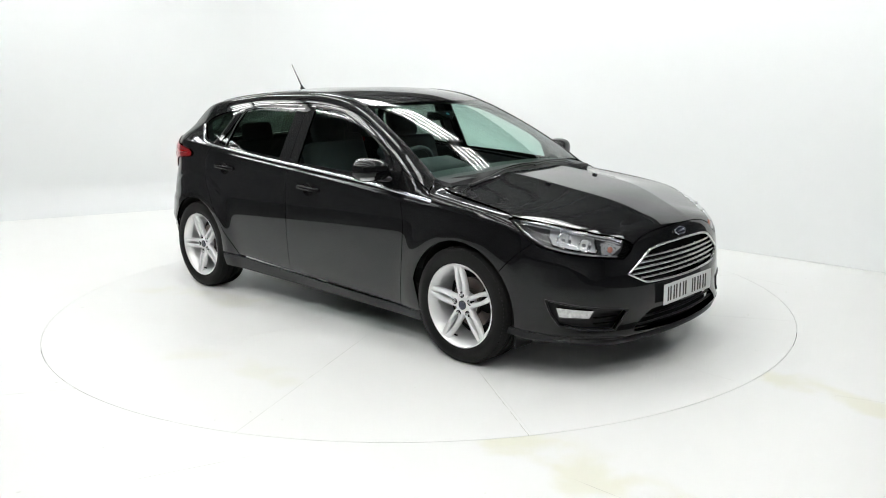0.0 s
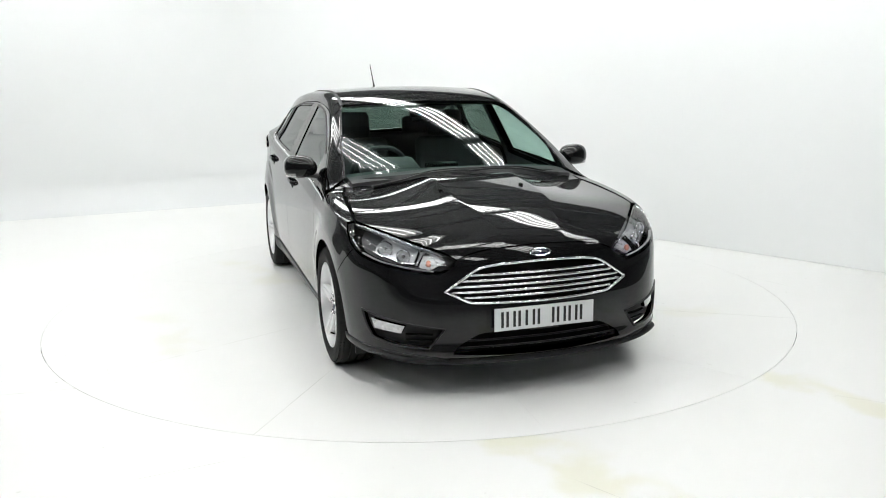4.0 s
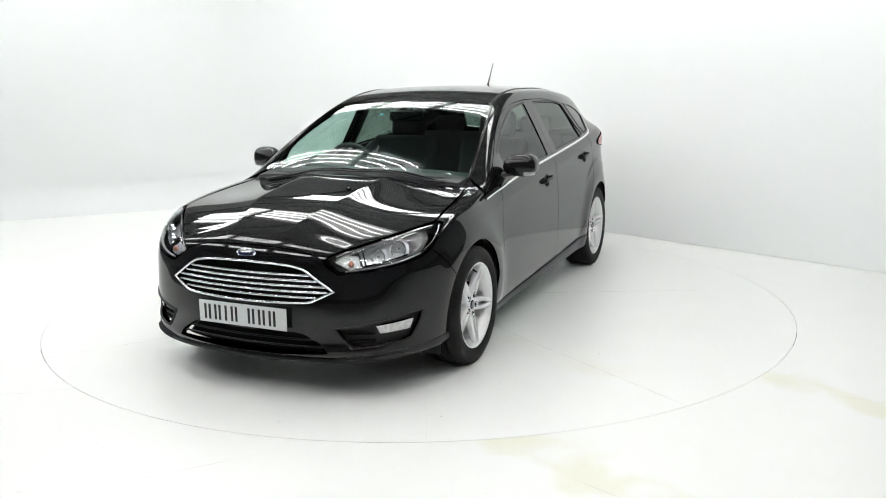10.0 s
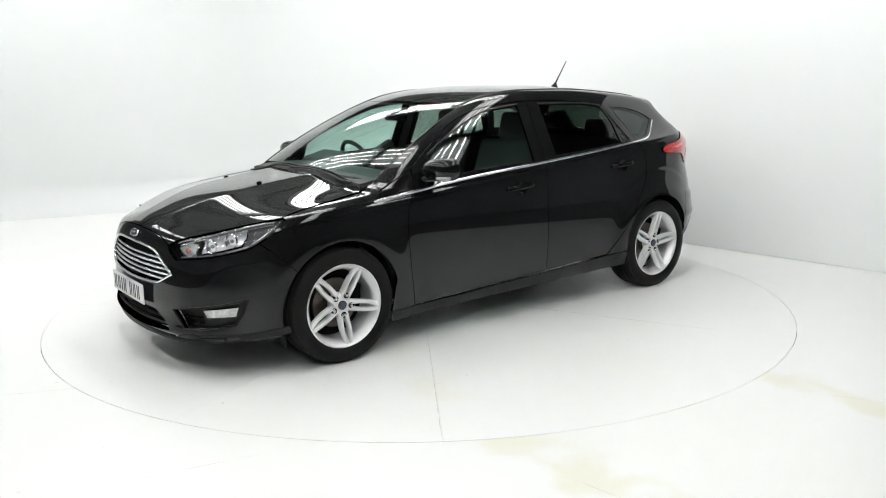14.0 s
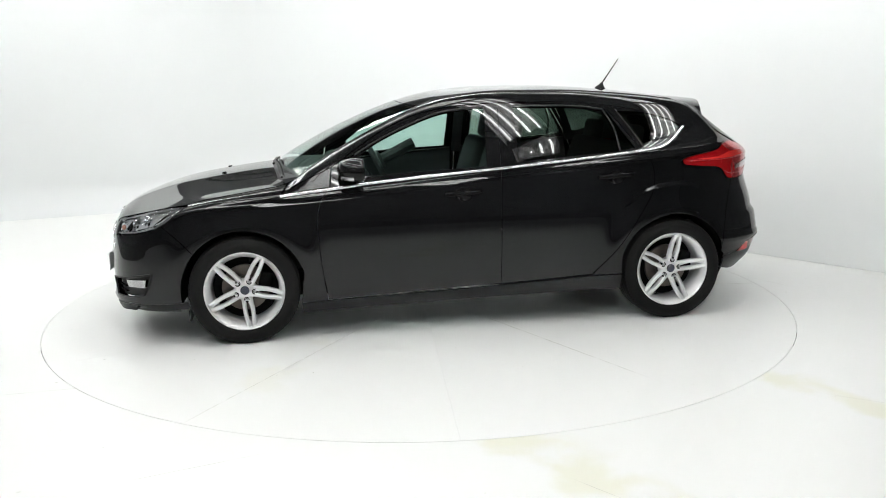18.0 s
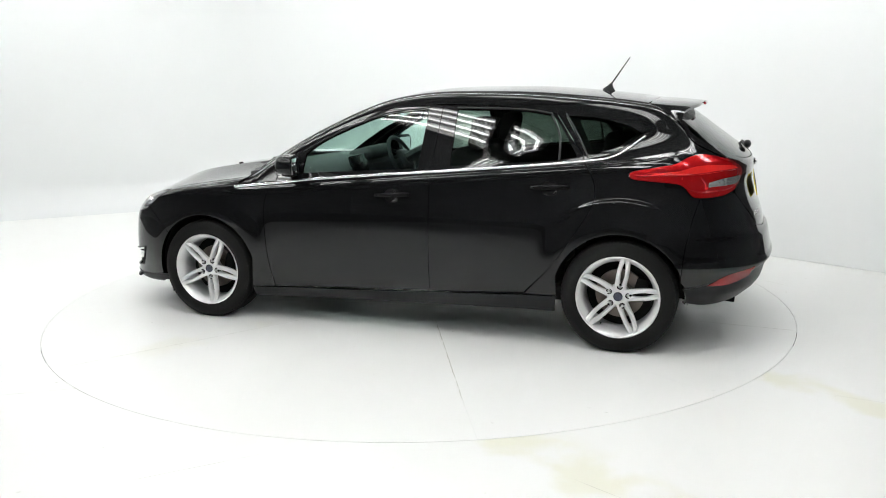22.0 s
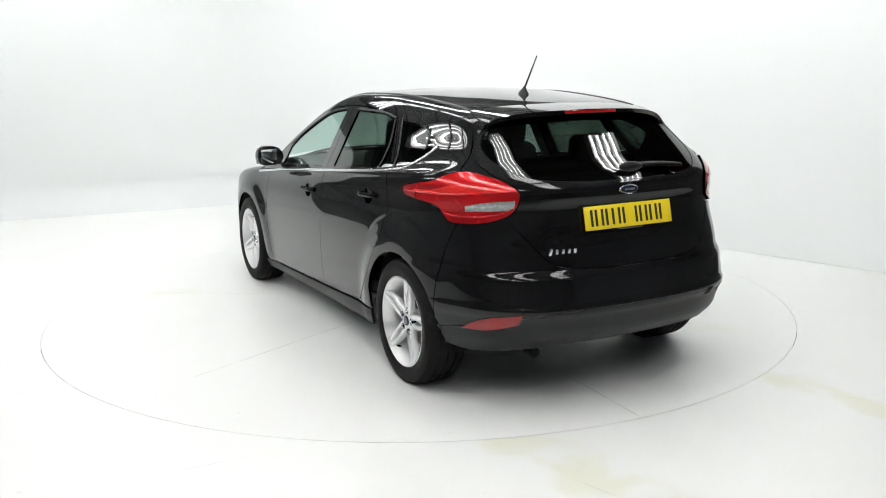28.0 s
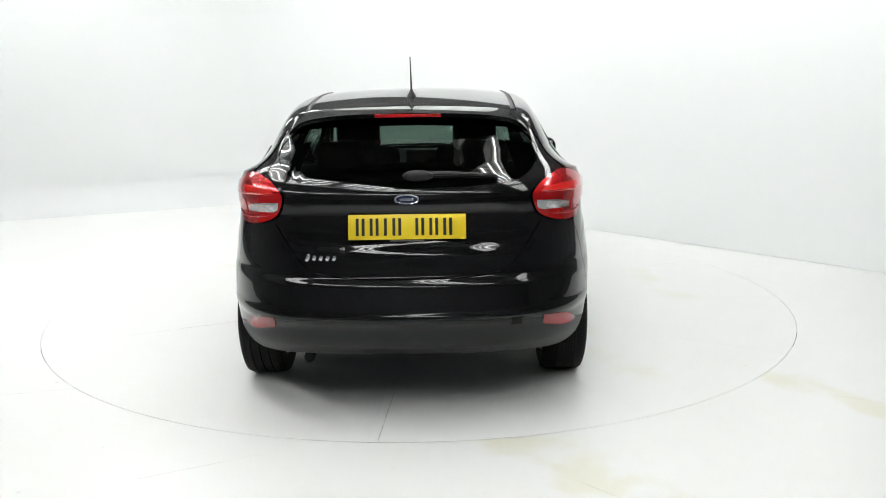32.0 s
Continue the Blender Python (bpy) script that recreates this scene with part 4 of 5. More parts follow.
def plate(car, m, mat, label):
    """A number plate in its own xy plane; its writing is kept as plain bars."""
    ob = part("number_plate", box(.520, .111, .006, m, .0025), mat, car, label)
    x = -.207
    for i in range(7):
        if i == 4:
            x += .040
        for d in ((-.013, .013) if i not in (2,) else (0,)):
            part("character_bar", box(.013, .077, .002, m @ Matrix.Translation((x + d, 0, .0035)), .0), INK, ob)
        x += .0615 if i not in (1, 2) else .050
    part("dealer_bar", box(.15, .006, .002, m @ Matrix.Translation((0, -.061, .000)), 0), WHITELENS if mat is PLATE_Y else INK, ob)


def badge(car, at, turn):
    m = Matrix.Translation(at) @ pose(0, 0, 0, 90, 0, turn)
    tilt = pose(0, 0, 0, -32 if turn > 0 else -8)
    bm = lathe([(0, 0), (.050, .0), (.0575, .004), (.055, .010), (.050, .0085), (0, .0085)], 40, "z")
    bmesh.ops.transform(bm, matrix=m @ tilt @ Matrix.Diagonal((1, .40, 1, 1)), verts=bm.verts)
    b = part("badge", bm, CHROME, car, "oval chrome and blue badge")
    bm = lathe([(0, .007), (.046, .007), (.045, .0105), (0, .0125)], 40, "z")
    bmesh.ops.transform(bm, matrix=m @ tilt @ Matrix.Diagonal((1, .36, 1, 1)), verts=bm.verts)
    part("badge_face", bm, BLUE, b)
    bm = box(.062, .010, .003, m @ tilt @ Matrix.Translation((0, 0, .0125)), .001)
    part("badge_stroke", bm, CHROME, b)


def tail_details(car, gate, lamps):
    for s, lamp in zip((1, -1), lamps):
        k = np.array((1, s, 1))
        c5 = seen("tail", np.array([(-1.768, .743, .957), (-1.842, .684, .976), (-1.918, .570, .987), (-1.917, .577, .952), (-1.900, .606, .940), (-1.768, .743, .931)]) * k)
        skin("reversing_lens", "tail", outline(c5[:3], c5[2:5], [c5[4], c5[5]], [c5[5], c5[0]])[::s], WHITELENS, lamp, h=.012, gap=.001, off=.013, rim=.004, label="clear lens in the red lamp")
        for pts, w in (([(-1.40, .843, .998), (-1.55, .832, 1.004), (-1.70, .775, 1.006), (-1.80, .71, 1.016), (-1.90, .60, 1.022)], .007),
                       ([(-1.66, .80, .925), (-1.72, .775, .908), (-1.80, .72, .908), (-1.88, .64, .922), (-1.917, .585, .95)], .006),
                       ([(-1.72, .755, .985), (-1.745, .745, .955), (-1.755, .745, .92)], .006)):
            p = place("tail", smooth_line(seen("tail", np.array(pts) * k), .015), .010)
            part("lamp_ridge", sweep(bmesh.new(), p, w, .007, outward(p)), RED, lamp, smooth=60)
        band = seen("tail", np.array([(-1.44, .84, 1.012), (-1.60, .82, 1.022), (-1.72, .76, 1.05), (-1.86, .625, 1.045), (-1.90, .585, 1.026), (-1.80, .71, 1.010), (-1.70, .772, 1.001), (-1.55, .832, .999)]) * k)
        skin("light_band", "tail", outline(band[:5], [band[4], band[5], band[6], band[7], band[0]])[::s], REDGLOW, lamp, h=.012, gap=.001, off=.0115, rim=.002, label="brighter red band across the lamp")
        r = np.array([(-1.795, .793, .398), (-1.915, .729, .457), (-2.035, .602, .484), (-2.018, .615, .432), (-1.905, .727, .398)]) * k
        r = seen("tail", r)
        skin("rear_reflector", "tail", outline([r[0], r[1], r[2]], [r[2], r[3]], [r[3], r[4], r[0]])[::s], REDDARK, car, h=.015, gap=0, off=.003, rim=.01, label="dark red rear reflector")
    # spoiler over the rear window
    tip = np.array([(-1.712, 0, 1.368), (-1.698, .25, 1.362), (-1.655, .42, 1.347), (-1.622, .515, 1.323), (-1.612, .572, 1.272), (-1.630, .607, 1.205)])
    root = np.vstack([place("top", np.array([(-1.447, 0), (-1.442, .25), (-1.432, .40), (-1.432, .505)])), place("side", np.array([(-1.50, 1.335), (-1.615, 1.212)]))])
    us, vs = np.linspace(-5, 5, 61), np.linspace(0, 1, 9)
    edges = []
    for line in (root, tip):
        x, y, z = [spl(list(enumerate(line[:, i])))(np.abs(us)) for i in range(3)]
        edges.append(np.stack([x, y * np.sign(us), z], 1))
    out = outward(edges[0] * .5 + edges[1] * .5)
    wide = (1 - (np.abs(us) / 5) ** 6)[:, None]
    top = [edges[0] * (1 - v) + edges[1] * v + out * (.002 + .008 * v * (1 - v)) for v in vs]
    low = [edges[0] * (1 - v) + edges[1] * v - out * (.016 * wide + .004 + .03 * (1 - v)) for v in vs]
    grid = np.array(top + low[::-1]).reshape(-1, 3)
    rows, n = 18, 61
    faces = [(r * n + i, r * n + i + 1, (r + 1) % rows * n + i + 1, (r + 1) % rows * n + i) for r in range(rows) for i in range(n - 1)]
    bm = bmesh.new()
    vv = [bm.verts.new(p) for p in grid]
    for f in faces:
        bm.faces.new([vv[i] for i in f])
    bm.faces.new([vv[r * n] for r in range(rows)])
    bm.faces.new([vv[r * n + n - 1] for r in range(rows)])
    bmesh.ops.recalc_face_normals(bm, faces=bm.faces)
    sp = part("spoiler", bm, PAINT, car, "glossy black roof spoiler with side fins", 28)
    part("high_brake_light", box(.012, .31, .015, Matrix.Translation((-1.712, 0, 1.357)), .003), RED, sp, "red high-level brake light")
    plate(gate, pose(-2.018, 0, .886, 90, 0, -90) @ pose(0, 0, 0, -13), PLATE_Y, "yellow rear number plate with black characters")
    badge(gate, place("back", np.array([(0, 1.006)]))[0], -90)
    for i in range(5):
        y = .445 - .030 * i
        p = place("back", np.array([(y, .752)]), .002)[0]
        part("emblem_bar", box(.005, .015, .022 if i else .034, Matrix.Translation(p) @ pose(0, 0, 0, 0, 0, 4) @ pose(0, 0, 0, 24), .002), BRIGHT, gate, "small silver emblem")
    # wiper
    p0 = place("back", np.array([(-.02, 1.102)]), .03)[0]
    bm = bmesh.new()
    bmesh.ops.create_uvsphere(bm, u_segments=20, v_segments=12, radius=1, matrix=Matrix.Translation(p0 + np.array((0, -.03, .003))) @ Matrix.Diagonal((.024, .068, .025, 1)))
    w = part("rear_wiper", bm, SATIN, gate, "black rear wiper", 80)
    line = [(-.03, 1.104), (-.15, 1.112), (-.28, 1.108), (-.40, 1.098)]
    p = place("back", smooth_line(line, .02), .024)
    part("wiper_arm", sweep(bmesh.new(), p, .026, .014, outward(p), taper=list(np.linspace(1.2, .5, len(p)))), SATIN, w)
    p = place("back", smooth_line([(-.09, 1.098), (-.25, 1.098), (-.41, 1.088)], .02), .008)
    part("wiper_blade", sweep(bmesh.new(), p, .012, .012, outward(p)), RUBBER, w)
    # tow eye: a dark patch on the skin paints the opening's shade; exhaust
    c4 = np.array([(-.458, .488), (-.506, .488), (-.506, .448), (-.458, .448)])
    skin("tow_eye_patch", "back", outline(*[[c4[i], c4[(i + 1) % 4]] for i in range(4)]), DARK, car, h=.02, gap=0, off=.002, rim=.004, label="dark square patch painted for the shaded tow-eye opening")
    part("exhaust_pipe", sweep(bmesh.new(), [(-1.5, .47, .27), (-1.85, .47, .27), (-1.94, .47, .262)], .050, .050, n=16), DARK, car, "short dark exhaust pipe")
    # aerial
    foot = place("top", np.array([(-1.125, 0)]))[0]
    bm = lathe([(.030, -.006), (.029, .004), (.024, .012), (.015, .024), (.009, .036), (.006, .044)], 28, "z")
    bmesh.ops.transform(bm, matrix=Matrix.Translation(foot) @ pose(0, 0, 0, 0, -14) @ Matrix.Diagonal((1.35, .8, 1, 1)), verts=bm.verts)
    a = part("aerial", bm, SATIN, car, "black roof aerial", 50)
    root = Vector(foot) + Vector((.0, 0, .022))
    tip = Vector((-1.248, 0, 1.634))
    part("aerial_rod", sweep(bmesh.new(), [root, root.lerp(tip, .5), tip], .009, taper=[1.3, .9, .6]), SATIN, a)


def side_details(car):
    for x, z in HANDLES:
        for s in (1, -1):
            k = np.array((1, s, 1))
            h = under(new("door_handle"), car, "black pull handle over a dished recess")
            v, f, n = skin_mesh("side", handle_cup(x, z), (), .008, 0, 0, 0)
            r2 = ((v[:, 0] - x) / .052) ** 2 + ((v[:, 2] - z + .004) / .041) ** 2
            v = v - n * (.002 + .020 * np.clip(1 - r2, 0, 1))[:, None]
            under(new("recess", mesh_from("recess", v * k, f if s > 0 else [t[::-1] for t in f], GRIP)), h)
            line = np.array([(x + u, z + .004 - .05 * u) for u in np.linspace(-.108, .108, 15)])
            p = place("side", line, .024)
            lift = np.array([.022 * (abs(i - 7) / 7) ** 6 for i in range(15)])
            p = (p - outward(p) * lift[:, None]) * k
            part("grip", sweep(bmesh.new(), p, .026, .016, outward(p * k) * k), GRIP, h, smooth=60)
    for s in (1, -1):
        mirror(car, s)
    beading("roof_strip", "top", ROOF_EDGE, SATIN, car, .022, .010, .0, "black roof ditch strip")
    for edge, w in (([(.65, 1.085), (.517, 1.158), (.313, 1.251), (.106, 1.320), (-.155, 1.351)], .010), ([(-.33, 1.351), (-.716, 1.343), (-.905, 1.320)], .010)):
        beading("frame_seal", "side", edge, SATIN, car, w, .006, .001)
    beading("divider", "side", [(-.905, 1.312), (-.962, 1.2), (-.977, 1.068)], SATIN, car, .012, .008, .0)
    beading("pillar_seal", "side", [(-.985, 1.318), (-1.07, 1.195), (-1.135, 1.085)], SATIN, car, .010, .006, .001)
    p = place("top", smooth_line(PILLAR[:4] + [(.25, .556)], .02))
    for s in (1, -1):
        k = np.array((1, s, 1))
        part("screen_moulding", sweep(bmesh.new(), p * k, .016, .008, outward(p) * k), TRIM, car, "", 60)


def mirror(car, s):
    """A door mirror: rounded shell, glass, indicator and arm."""
    bm = bmesh.new()
    bmesh.ops.create_uvsphere(bm, u_segments=36, v_segments=24, radius=1)
    for v in bm.verts:
        q = v.co
        e = .62
        q = Vector([math.copysign(abs(c) ** e, c) for c in q])
        q /= max(1e-6, (abs(q.x) ** 2.7 + abs(q.y) ** 2.7 + abs(q.z) ** 2.7) ** (1 / 2.7))
        if q.x < -.35:
            q.x = -.35
        wide = 1 - .12 * max(q.z, 0)
        v.co = (.660 + .096 * q.x - .018 * q.y, (.905 + .098 * q.y * wide) * 1, 1.012 + .067 * q.z - .012 * q.y * (q.z < 0) + .008 * q.y)
    for v in bm.verts:
        v.co.y *= s
    m = part("door_mirror", bm, PAINT, car, "glossy black door mirror", 50)
    part("mirror_glass", box(.004, .145, .095, Matrix.Translation((.627, s * .907, 1.010)) @ pose(0, 0, 0, 0, 0, s * 12), .001), CHROME, m, "silver mirror glass")
    p, n = [], []
    for a in np.linspace(.35, 1.35, 12):
        x, y = .888 * math.cos(a) ** .74, .888 * math.sin(a) ** .74
        n.append(Vector((math.cos(a), s * math.sin(a), -.35)).normalized())
        p.append(Vector((.660 + .096 * x - .018 * y, s * (.905 + .098 * y), 1.012 - .067 * .62 - .004 * y)) + n[-1] * .001)
    part("mirror_indicator", sweep(bmesh.new(), p, .024, .010, n, n=8), WHITELENS, m, "clear indicator strip", 60)
    part("mirror_arm", sweep(bmesh.new(), [(.70, s * .80, .952), (.69, s * .845, .958), (.675, s * .89, .968)], .085, .034, [(0, 0, 1)] * 3, n=12), SATIN, m)


def wheel_at(car, x, y, turn):
    w = under(new("wheel"), car, "silver five twin-spoke alloy wheel")
    w.location = (x, y, .3175)
    s = 1 if y > 0 else -1
    if s < 0:
        w.rotation_euler = (0, 0, math.pi)
    ribs = []
    for y0 in np.linspace(-.088, .088, 5)[1:-1]:
        ribs += [(.3225, y0 - .006), (.315, y0 - .004), (.315, y0 + .004), (.3225, y0 + .006)]
    tyre = [(.226, -.090), (.236, -.103), (.268, -.109), (.298, -.104), (.314, -.093), (.3195, -.084)] + ribs + [(.3195, .084), (.314, .093), (.298, .104), (.290, .1055), (.287, .108), (.268, .109), (.240, .104), (.234, .099), (.226, .090), (.205, .07), (.205, -.07)]
    t = part("tyre", lathe(tyre, 96, closed=True), RUBBER, w, smooth=40)
    bm = bmesh.new()
    for i in range(90):
        for side in (-1, 1):
            a = 2 * math.pi * (i + .25 * side) / 90
            add_box(bm, .006, .026, .009, Matrix.Rotation(-a, 4, "Y") @ Matrix.Translation((.3148, side * .086, 0)) @ pose(0, 0, 0, 0, 0, side * 24))
    tagged(part("tread", bm, RUBBER, t), kind="stuff")
    rim = [(.200, -.10), (.222, -.10), (.226, .080), (.2335, .092), (.2335, .099), (.228, .101), (.222, .096), (.211, .080), (.201, .064), (.195, .044), (.192, -.06)]
    part("rim", lathe(rim, 96, closed=True), ALLOY, w, smooth=35)
    part("brake_disc", lathe([(.03, -.030), (.138, -.030), (.138, -.008), (.075, -.008), (.075, .012), (.03, .012)], 48, closed=True), STEEL, w, "worn brake disc")
    part("brake_caliper", box(.07, .07, .13, Matrix.Translation((-.115, -.02, .03)) @ pose(0, 0, 0, 0, -15), .014), DARK, w)
    part("wheel_back", lathe([(0, -.06), (.194, -.06), (.194, -.05), (0, -.05)], 48), DARK, w)
    for i in range(5):
        a0 = radians(turn + 72 * i)
        c, q = math.cos(a0), math.sin(a0)
        for d in (-1, 1):
            bm = bmesh.new()
            rings = []
            for r, mid, half, h, deep in ((.030, .0125, .0135, .068, .032), (.060, .0165, .0162, .073, .034), (.090, .0208, .0122, .077, .034), (.120, .0228, .0117, .080, .033), (.150, .0222, .0117, .083, .031),
                                          (.180, .0190, .0126, .087, .028), (.204, .0146, .0142, .091, .022), (.216, .0135, .0170, .094, .018), (.224, .0145, .0215, .096, .016)):
                ring = []
                for o, hh in ((-half, h - deep), (-half, h - .007), (-half * .55, h), (half * .55, h - .002), (half, h - .008), (half, h - deep)):
                    u = (mid + o) * d
                    ring.append(bm.verts.new((c * r - q * u, hh, q * r + c * u)))
                rings.append(ring)
            for a, b in zip(rings, rings[1:]):
                for j in range(6):
                    bm.faces.new((a[j], a[(j + 1) % 6], b[(j + 1) % 6], b[j]))
            bm.faces.new(rings[0])
            bm.faces.new(rings[-1])
            part("spoke", bm, ALLOY, w, smooth=60)
        nut = lathe([(0, .055), (.0098, .055), (.0098, .076), (.007, .081), (0, .081)], 6)
        bmesh.ops.transform(nut, matrix=Matrix.Translation((.057 * c, 0, .057 * q)), verts=nut.verts)
        part("wheel_nut", nut, BRIGHT, w)
        # solid dark ring: the shade of the sunk nut seat as colour
        cup = lathe([(.011, .072), (.0165, .0725), (.0165, .05), (.011, .05)], 20, closed=True)
        bmesh.ops.transform(cup, matrix=Matrix.Translation((.057 * c, 0, .057 * q)), verts=cup.verts)
        part("nut_shade_ring", cup, DARK, w)
    part("hub", lathe([(.0, .02), (.066, .02), (.064, .056), (.052, .067), (.032, .070), (0, .070)], 40), ALLOY, w)
    part("hub_cap", lathe([(0, .06), (.026, .06), (.026, .074), (.022, .077), (0, .078)], 28), BLUE, w, "dark blue hub cap")
    part("valve", sweep(bmesh.new(), [(.190 * math.cos(radians(turn + 200)), .06, .190 * math.sin(radians(turn + 200))), (.178 * math.cos(radians(turn + 200)), .085, .178 * math.sin(radians(turn + 200)))], .009), DARK, w)
    return w


def underside(car):
    part("floor_pan", box(3.1, 1.15, .10, Matrix.Translation((.15, 0, .245)), .03), DARK, car, "dark underside")
    for x in (ARCH_F, ARCH_R):
        for s in (1, -1):
            bm = bmesh.new()
            cols = []
            for a in (np.linspace(-12, 176, 34) if x > 0 else np.linspace(4, 192, 34)):
                p = (x + .371 * math.cos(radians(a)), .315 + .371 * math.sin(radians(a)))
                edge = place("side", np.array([(x + .358 * math.cos(radians(a)), .315 + .358 * math.sin(radians(a)))]))[0][1] - .024 - .05 * max(0, -math.cos(radians(a)) if x > 0 else math.cos(radians(a)))
                cols.append([bm.verts.new((p[0], s * y, p[1])) for y in (edge, .50)])
            for a, b in zip(cols, cols[1:]):
                bm.faces.new((a[0], b[0], b[1], a[1]))
            bm.faces.new([k[1] for k in cols])
            part("wheel_liner", bm, DARK, car, "dark wheel arch liner")
    for s in (1, -1):
        part("mud_flap", box(.012, .15, .07, Matrix.Translation((1.650, s * .74, .165)), .004), SATIN, car, "small black air deflector")


def build_car():
    car = new("car")
    tagged(car, "glossy black five-door hatchback standing on the turntable", "car")
    bodywork(car)
    side_details(car)
    underside(car)
    cabin(car)
    for x, y, turn in ((ARCH_F, .788, 262), (ARCH_R, .768, 100), (ARCH_F, -.788, 85), (ARCH_R, -.768, 68)):
        wheel_at(car, x, y, turn)
    return car


# ---- the cabin, seen through the glass ----
def seat(car, x, y):
    s = under(new("front_seat"), car, "charcoal cloth front seat")
    part("cushion", box(.50, .50, .16, Matrix.Translation((x + .10, y, .50)) @ pose(0, 0, 0, 0, -6), .05, 3), CLOTH, s)
    part("backrest", box(.14, .50, .62, Matrix.Translation((x - .20, y, .80)) @ pose(0, 0, 0, 0, -18), .05, 3), CLOTH, s)
    head = Matrix.Translation((x - .345, y, 1.185)) @ pose(0, 0, 0, 0, -12)
    part("headrest", box(.10, .27, .20, head, .045, 4), CLOTH, s)
    for d in (-.06, .06):
        part("headrest_post", sweep(bmesh.new(), [(x - .32, y + d, 1.10), (x - .29, y + d, .98)], .012), STEEL, s)


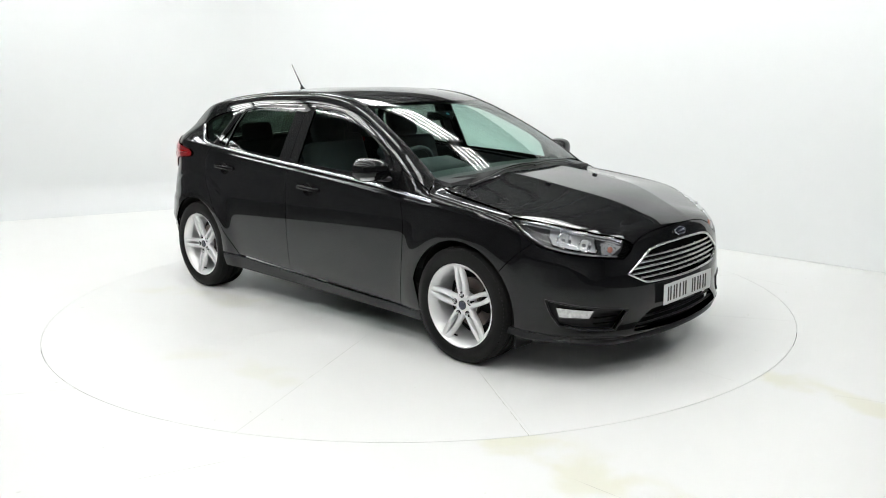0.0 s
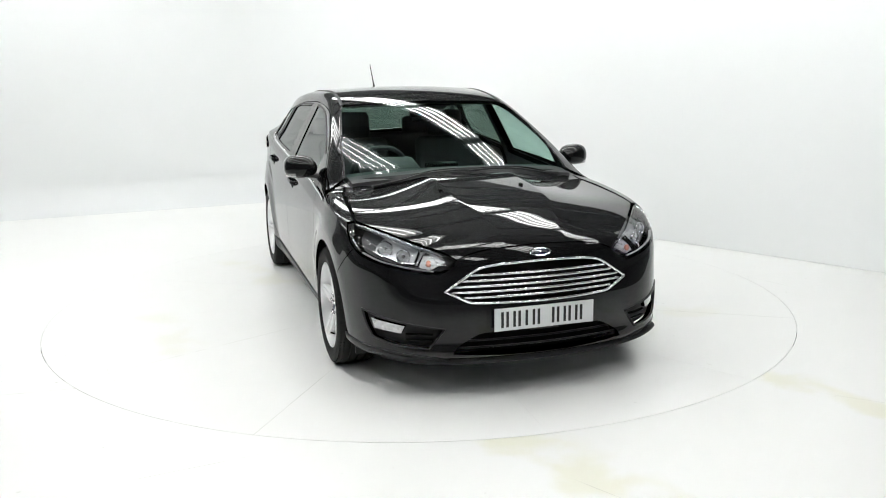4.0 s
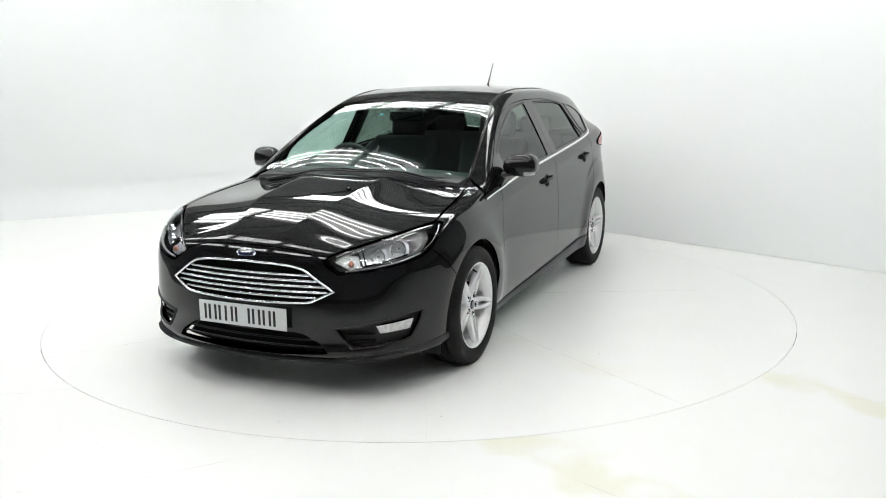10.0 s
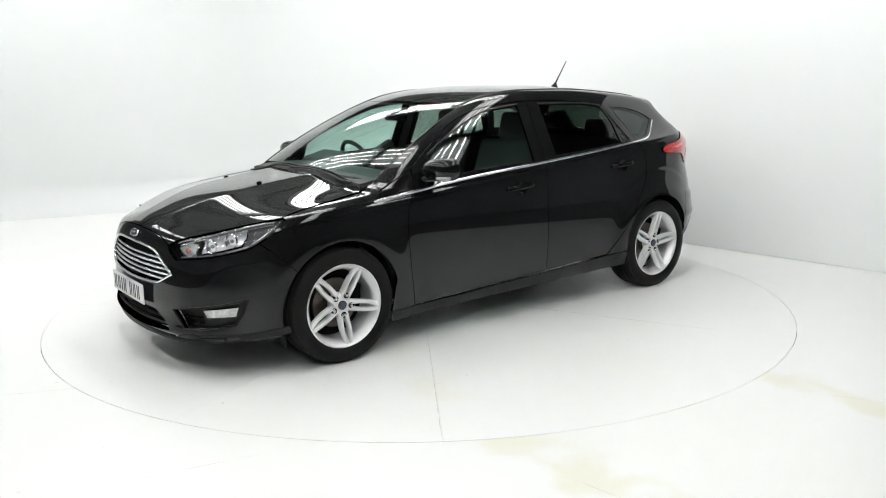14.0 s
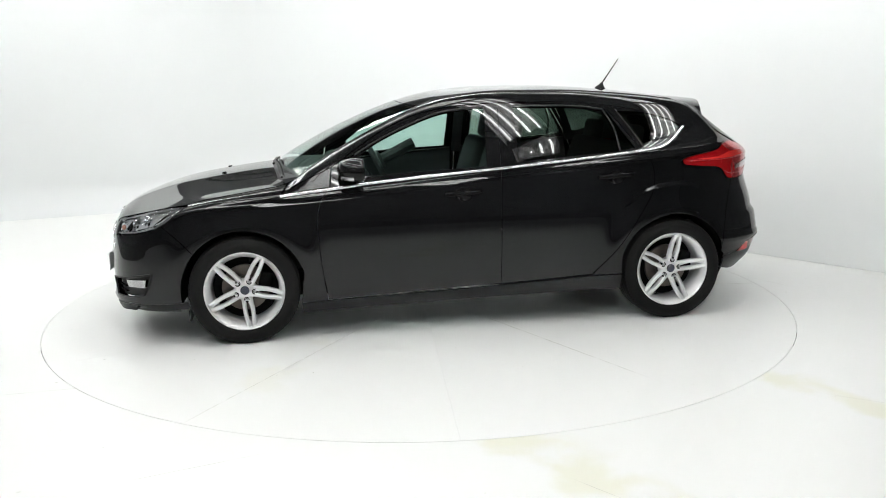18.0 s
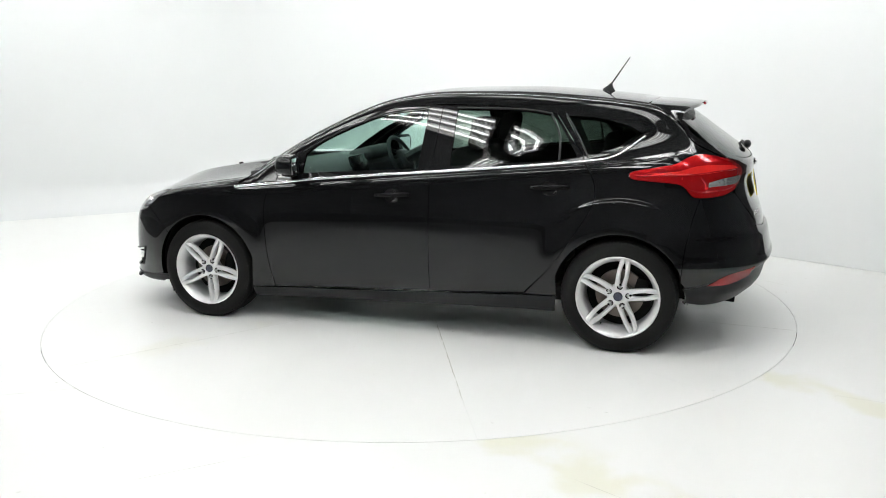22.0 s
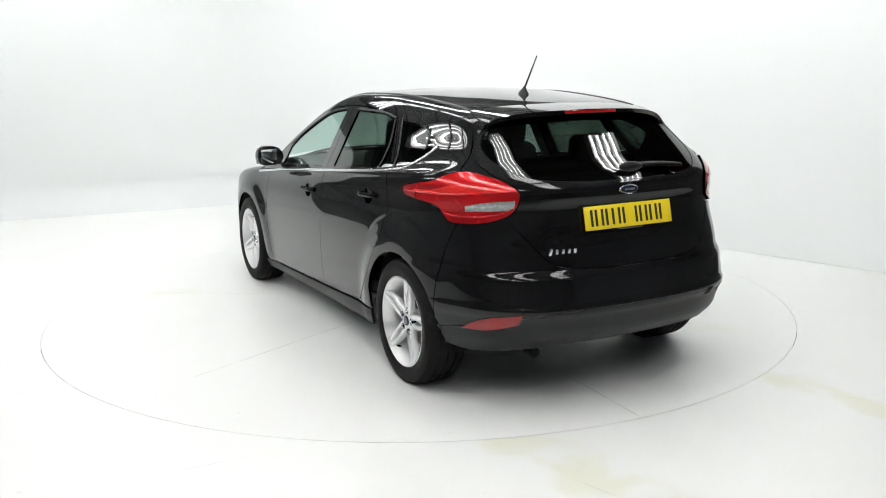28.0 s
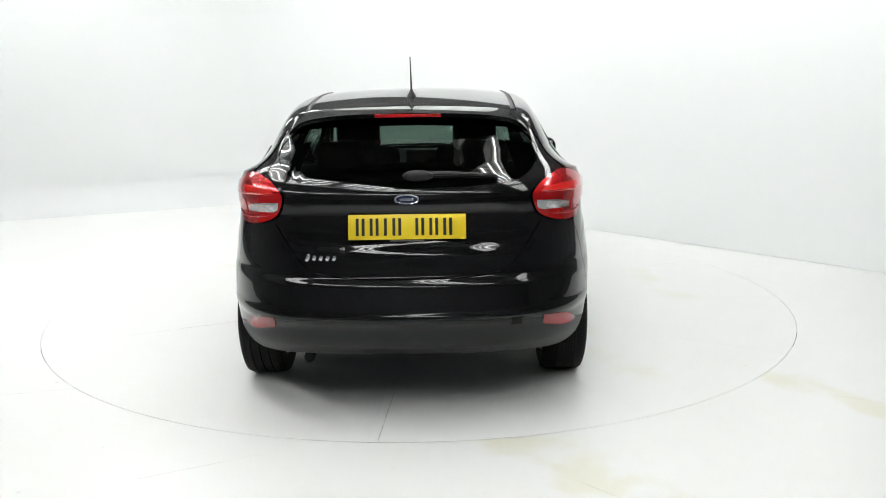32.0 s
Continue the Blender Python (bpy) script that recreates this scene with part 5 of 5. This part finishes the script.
def cabin(car):
    for y in (.36, -.36):
        seat(car, -.05, y)
    b = under(new("rear_bench"), car, "charcoal cloth rear bench")
    part("bench_cushion", box(.48, 1.24, .16, Matrix.Translation((-.78, 0, .52)), .05, 3), CLOTH, b)
    part("bench_back", box(.14, 1.24, .58, Matrix.Translation((-1.10, 0, .80)) @ pose(0, 0, 0, 0, -20), .05, 3), CLOTH, b)
    for y in (-.38, .38):
        part("headrest", box(.09, .25, .16, Matrix.Translation((-1.215, y, 1.125)) @ pose(0, 0, 0, 0, -10), .04, 4), CLOTH, b)
    part("parcel_shelf", box(.52, 1.16, .03, Matrix.Translation((-1.53, 0, .985)), .01), DASH, car, "dark parcel shelf")
    # dashboard
    bm = bmesh.new()
    prof = [(1.08, .965), (.95, .985), (.80, .985), (.68, .965), (.62, .91), (.64, .80), (.70, .66), (.78, .45), (1.10, .40)]
    cols = [[bm.verts.new((x, y, z - .02 * (abs(y) / .66) ** 3)) for x, z in prof] for y in np.linspace(-.68, .68, 15)]
    for a, c in zip(cols, cols[1:]):
        for i in range(len(prof)):
            bm.faces.new((a[i], a[(i + 1) % len(prof)], c[(i + 1) % len(prof)], c[i]))
    bm.faces.new(cols[0])
    bm.faces.new(cols[-1])
    d = part("dashboard", bm, DASH, car, "dark moulded dashboard", 35)
    part("instrument_hood", box(.22, .36, .10, Matrix.Translation((.69, -.36, .975)) @ pose(0, 0, 0, 0, 14), .04, 3), DASH, d)
    part("centre_screen", box(.05, .22, .14, Matrix.Translation((.62, 0, .93)) @ pose(0, 0, 0, 0, 14), .015), TRIM, d)
    # steering wheel on the car's right
    m = Matrix.Translation((.43, -.36, .93)) @ pose(0, 0, 0, 0, -64)
    ring = [m @ Vector((.182 * math.cos(a), .182 * math.sin(a), 0)) for a in np.linspace(0, 2 * math.pi, 41)[:-1]]
    bm = sweep(bmesh.new(), ring, .030, .030, [m.to_3x3() @ Vector((0, 0, 1))] * 40, closed=True)
    sw = part("steering_wheel", bm, DASH, car, "black three-spoke steering wheel", 60)
    part("wheel_boss", box(.15, .17, .05, m @ Matrix.Translation((0, 0, .02)), .03, 3), DASH, sw)
    for a in (0, 180, 270):
        part("wheel_spoke", box(.14, .034, .018, m @ pose(0, 0, 0, 0, 0, a - 90) @ Matrix.Translation((.11, 0, .006)), .006), DASH, sw)
    part("steering_column", sweep(bmesh.new(), [m @ Vector((0, 0, .04)), m @ Vector((0, 0, .30))], .08), DASH, sw)
    # mirror, lining, door cards
    part("inside_mirror", box(.03, .24, .065, Matrix.Translation((.36, 0, 1.275)) @ pose(0, 0, 0, 0, 12, 0), .012), TRIM, car, "black inside mirror")
    tag = lathe([(0, -.001), (.013, -.001), (.013, .001), (0, .001)], 20, "z")
    at = place("top", np.array([(.52, -.10)]), -.006)[0]
    bmesh.ops.transform(tag, matrix=Matrix.Translation(at) @ pose(0, 0, 0, 0, 26), verts=tag.verts)
    part("sensor_tag", tag, TEAL, car, "small turquoise sticker behind the windscreen")
    half = np.vstack([smooth_line([(.28, 0), (.27, .25), (.22, .50)], .03), smooth_line([(.22, .50), (-.5, .50), (-1.38, .47)], .03), smooth_line([(-1.38, .47), (-1.42, 0)], .03)])
    skin("roof_lining", "top", both(half), LINER, car, h=.08, off=-.035, rim=0, label="pale roof lining")
    card = outline([(.80, .30), (.84, .60), (.80, .90)], [(.80, .90), (.2, .95), (-.18, .985)], [(-.18, .985), (-.18, .30)], [(-.18, .30), (.80, .30)])
    card2 = outline([(-.25, .30), (-.25, .99)], [(-.25, .99), (-1.10, 1.055)], [(-1.10, 1.055), (-1.12, .80), (-.95, .60), (-.80, .35)], [(-.80, .35), (-.25, .30)])
    for c in (card, card2):
        skin("door_card", "side", c, DASH, car, mirror=True, h=.08, off=-.075, rim=0, label="dark door lining")
    for f in ((-.19, -.27),):
        post = outline([(f[0], .95), (f[0], 1.36)], [(f[0], 1.36), (f[1], 1.36)], [(f[1], 1.36), (f[1], .95)], [(f[1], .95), (f[0], .95)])
        skin("pillar_lining", "side", post, DASH, car, mirror=True, h=.05, off=-.04, rim=0, label="dark pillar lining")
    cpost = outline([(-1.12, 1.02), (-1.0, 1.30)], [(-1.0, 1.30), (-1.55, 1.28)], [(-1.55, 1.28), (-1.62, 1.02)], [(-1.62, 1.02), (-1.12, 1.02)])
    hole = outline([(-1.06, 1.28), (-1.162, 1.274), (-1.33, 1.232), (-1.38, 1.205)], [(-1.38, 1.205), (-1.24, 1.110), (-1.16, 1.10)], [(-1.16, 1.10), (-1.06, 1.28)])
    skin("rear_pillar_lining", "side", cpost, DASH, car, [hole], mirror=True, h=.05, off=-.04, rim=0, label="dark rear pillar lining")
    part("bulkhead", box(.04, 1.3, .55, Matrix.Translation((1.05, 0, .65))), DARK, car)
    part("load_floor", box(.75, 1.1, .04, Matrix.Translation((-1.55, 0, .55))), DASH, car)


room()
battens()
purlins()
TABLE = turntable()
CAR = build_car()


def motions():
    walk(CAR, [(t, pose(0, 0, 0, 0, 0, heading(t)) @ CAR_ON_TABLE) for t in range(33)])
    walk(TABLE, [(t, pose(0, 0, 0, 0, 0, heading(t))) for t in range(33)])


motions()
